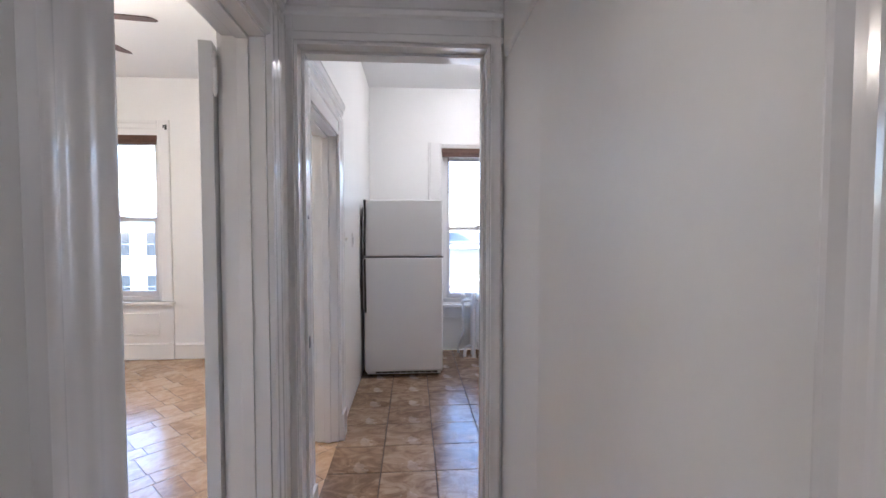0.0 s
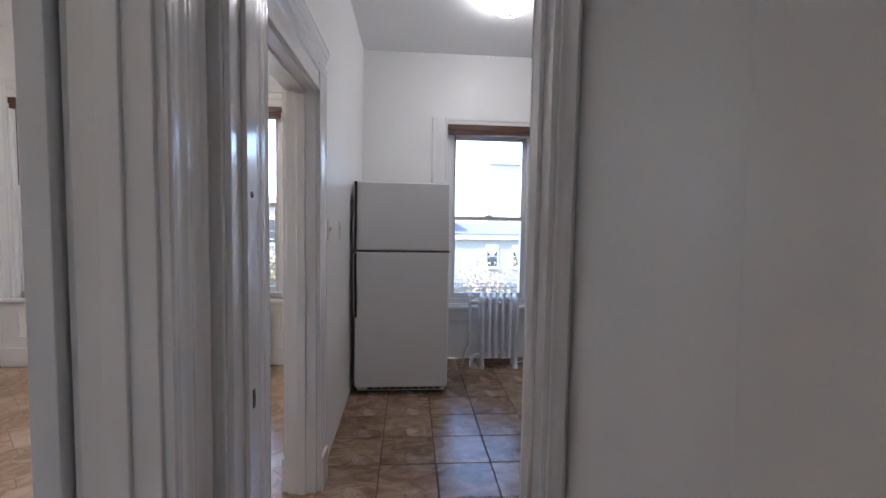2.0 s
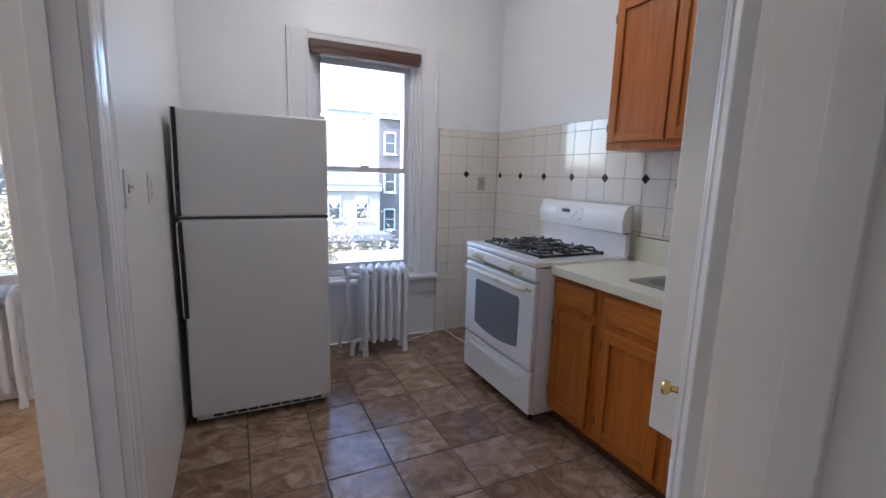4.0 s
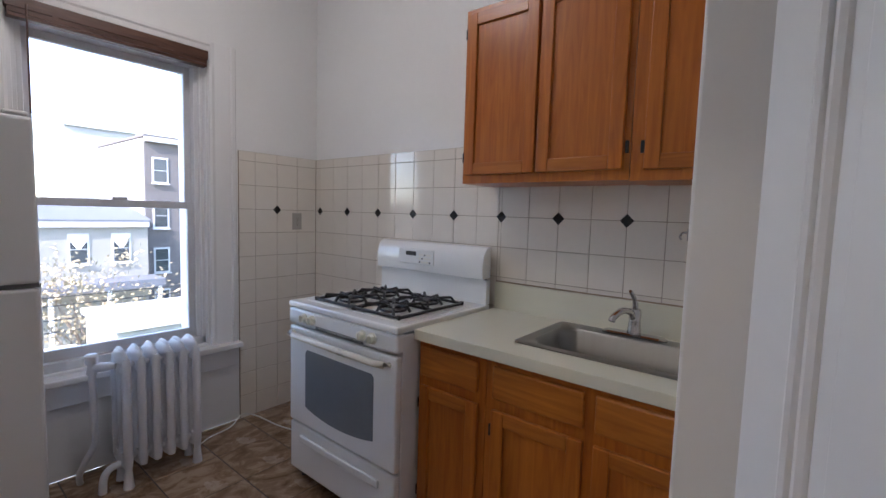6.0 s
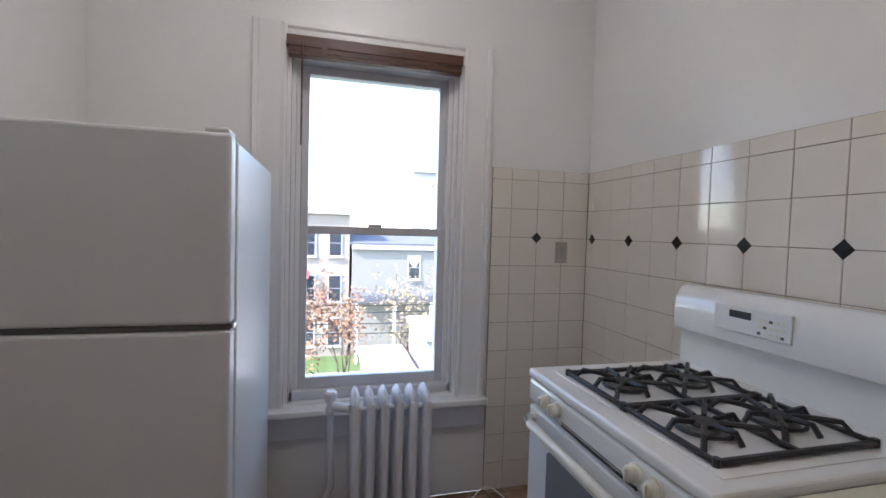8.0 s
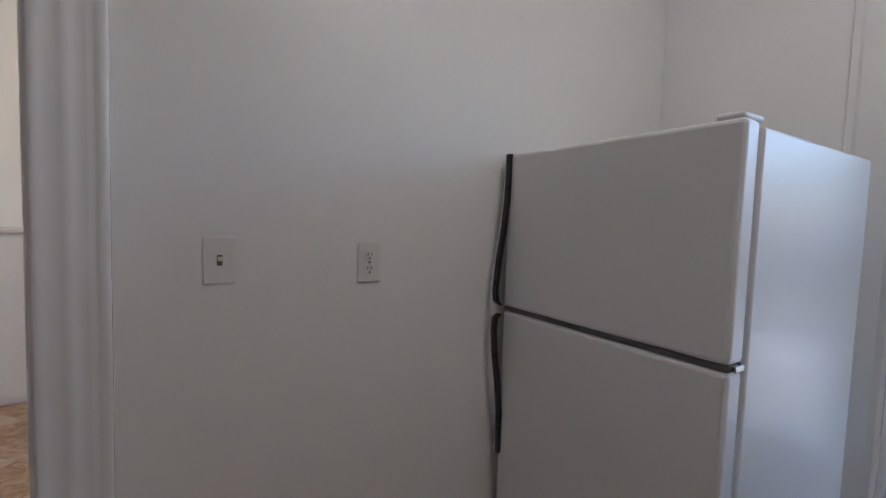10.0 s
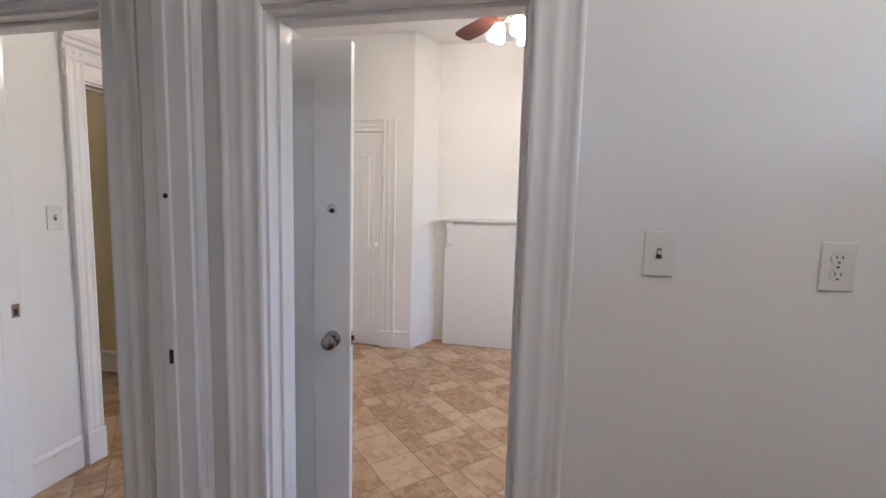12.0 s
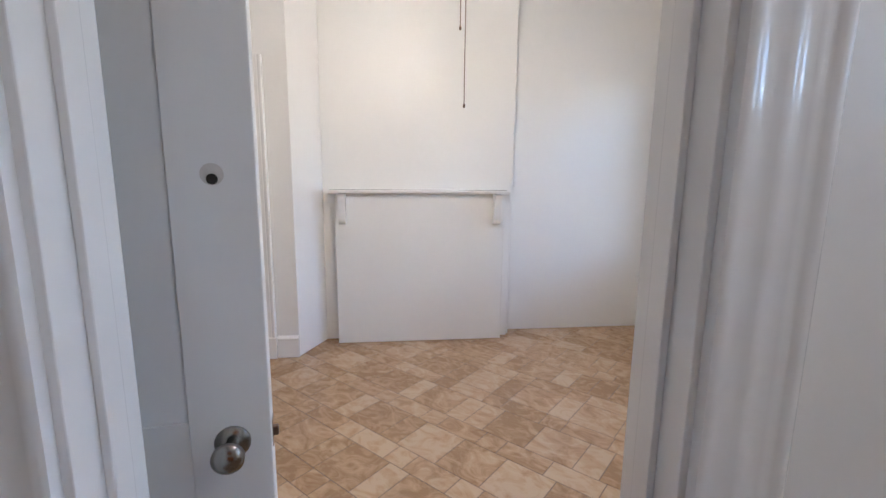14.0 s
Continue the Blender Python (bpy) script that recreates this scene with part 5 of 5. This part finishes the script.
for i, (z, y) in enumerate(((-1.2, 19.2), (-1.5, 19.3), (-1.95, 19.2), (-2.4, 19.4))):
    pts = [(xx, y, z - 0.5 * (1 - ((xx - 4) / 22) ** 2)) for xx in range(-18, 27, 3)]
    solo("utility_wire", tube(nb(), pts, 0.02, 5), WIRE, "thin black overhead utility wire", "wire", group="overhead wires")
for px in (-18, 26):
    solo("utility_pole", cyl(nb(), (px, 19.3, GZ), (px, 19.3, 0.0), 0.16, 0.12), BARK, "weathered wooden utility pole", "pole", smooth=True)


# ---- floors and tiles ----
def piece_mesh(name, w, d, h, material, r=0.0025):
    bm = nb()
    c = [(-w / 2, -d / 2), (w / 2, -d / 2), (w / 2, d / 2), (-w / 2, d / 2)]
    c2 = [(x - math.copysign(r, x), y - math.copysign(r, y)) for x, y in c]
    a = [bm.verts.new((x, y, -h)) for x, y in c]
    b = [bm.verts.new((x, y, -r)) for x, y in c]
    t = [bm.verts.new((x, y, 0)) for x, y in c2]
    for p, q in ((a, b), (b, t)):
        for i in range(4):
            bm.faces.new((p[i], p[(i + 1) % 4], q[(i + 1) % 4], q[i]))
    bm.faces.new(t)
    return mesh_of(name, bm, material)


def put_piece(name, me, parent, m):
    ob = new(name, me)
    ob.parent = parent
    ob.matrix_basis = m
    return ob


kf = solo("floor", bx(0.0, HN, -0.05, KE, KN, -0.003), FGROUT, "brown slate-look ceramic tile kitchen floor", "floor", "structure")
cache = {}
P = 0.311


def clipped(a, s, lo, hi):
    b0, b1 = max(a + 0.0025, lo), min(a + s - 0.0025, hi)
    return b0, b1


for i in range(-1, 8):
    for j in range(-5, 8):
        x0, x1 = clipped(0.30 + i * P, P, 0.001, KE - 0.001)
        y0, y1 = clipped(1.475 + j * P, P, HN + 0.001, KN - 0.001)
        if x1 - x0 < 0.02 or y1 - y0 < 0.02:
            continue
        key = (round(x1 - x0, 3), round(y1 - y0, 3))
        if key not in cache:
            cache[key] = piece_mesh("floor_tile", x1 - x0, y1 - y0, 0.006, SLATE)
        put_piece("floor_tile", cache[key], kf, pose((x0 + x1) / 2, (y0 + y1) / 2, random.uniform(-0.0006, 0.0), random.uniform(-0.12, 0.12), random.uniform(-0.12, 0.12), 0))

ff = solo("floor_room", bx(-3.6, -3.2, -0.06, 1.02, FN + 0.05, -0.0065), FJOINT, "tan stone-look vinyl floor laid on the diagonal", "floor", "structure")
vc = {}
rest = nb()
rp = random.Random(4)
count = 0
base = pose(-1.7, 1.2, 0, 0, 0, 45)
row, v = 0, -4.2
while v < 4.2:
    hgt = 0.26 if row % 2 == 0 else 0.13
    u = -4.2 - 0.39 * rp.random()
    k = row % 2
    while u < 4.2:
        wd = 0.26 if k % 2 == 0 else 0.13
        if rp.random() < 0.15:
            wd = round(0.39 - wd, 3)
        c = base @ Vector((u + wd / 2, v + hgt / 2, 0))
        inside = -3.55 < c.x < 0.98 and -3.15 < c.y < FN + 0.1 and not (c.x > 0.0 and c.y > HN + 0.05)
        if inside:
            near = -3.35 < c.x < 0.0 and -0.35 < c.y < 3.2
            if near and count < 300:
                if (wd, hgt) not in vc:
                    vc[(wd, hgt)] = piece_mesh("vinyl_tile", wd - 0.004, hgt - 0.004, 0.0015, VINYL, 0.0008)
                put_piece("vinyl_tile", vc[(wd, hgt)], ff, Matrix.Translation((c.x, c.y, -0.005)) @ Matrix.Rotation(radians(45), 4, "Z"))
                count += 1
            else:
                m = Matrix.Translation((c.x, c.y, -0.00575)) @ Matrix.Rotation(radians(45), 4, "Z") @ Matrix.Diagonal((wd - 0.004, hgt - 0.004, 0.0015, 1))
                bmesh.ops.create_cube(rest, size=1, matrix=m)
        u += wd
        k += 1
    v += hgt
    row += 1
far = part("vinyl_tiles", rest, VINYL, ff)
tagged(far, kind="stuff")

# ivory wall tiles with black diamond insets
T = 0.1535
tn = solo("wall_tiling_north", bx(1.84, KN - 0.006, 0.0, KE - 0.006, KN, 1.745), GROUT, "ivory glazed wall tiles with black diamonds beside the window", "tiles", "structure")
te = solo("wall_tiling_east", bx(KE - 0.006, 0.748, 0.0, KE, KN, 1.745), GROUT, "ivory glazed wall tiles with black diamonds behind the stove", "tiles", "structure")
wc = {}


def tile_wall(parent, axis, lo, hi, origin, zlo):
    zj = [1.378 + k * T for k in range(-9, 3)] + [1.745]
    for z0, z1 in zip(zj, zj[1:]):
        z0 = max(z0, zlo)
        if z1 - z0 < 0.015:
            continue
        k0 = math.floor((lo - origin) / T) - 1
        for k in range(k0, k0 + 40):
            a0, a1 = max(origin + k * T, lo), min(origin + (k + 1) * T, hi)
            if a1 - a0 < 0.012:
                continue
            g = 0.0013
            w, h = round(a1 - a0 - 2 * g, 4), round(z1 - z0 - 2 * g, 4)
            if (w, h) not in wc:
                wc[(w, h)] = piece_mesh("wall_tile", w, h, 0.005, TILEW, 0.0012)
            c = (a0 + a1) / 2
            tilt = (random.uniform(-0.35, 0.35), random.uniform(-0.35, 0.35))
            if axis == "x":
                m = pose(c, KN - 0.009, (z0 + z1) / 2, 90 + tilt[0], tilt[1], 0)
            else:
                m = Matrix.Translation((KE - 0.009, c, (z0 + z1) / 2)) @ Matrix.Rotation(radians(-90), 4, "Z") @ pose(0, 0, 0, 90 + tilt[0], tilt[1], 0)
            put_piece("wall_tile", wc[(w, h)], parent, m)


dm = piece_mesh("diamond_tile", 0.042, 0.042, 0.004, TILEK, 0.001)
for k in range(0, 9):
    y = 3.318 - k * 2 * T
    if y > 0.75:
        put_piece("diamond_tile", dm, te, Matrix.Translation((KE - 0.0105, y, 1.378)) @ Matrix.Rotation(radians(-90), 4, "Z") @ pose(0, 0, 0, 90, 0, 0) @ pose(0, 0, 0, 0, 0, 45))
put_piece("diamond_tile", dm, tn, pose(2.104, KN - 0.0105, 1.378, 90, 0, 0) @ pose(0, 0, 0, 0, 0, 45))
tile_wall(tn, "x", 1.842, KE - 0.01, 2.104, 0.0)
tile_wall(te, "y", 0.75, 1.80, 3.318, 1.05)
tile_wall(te, "y", 1.801, KN - 0.01, 3.318, 0.6)
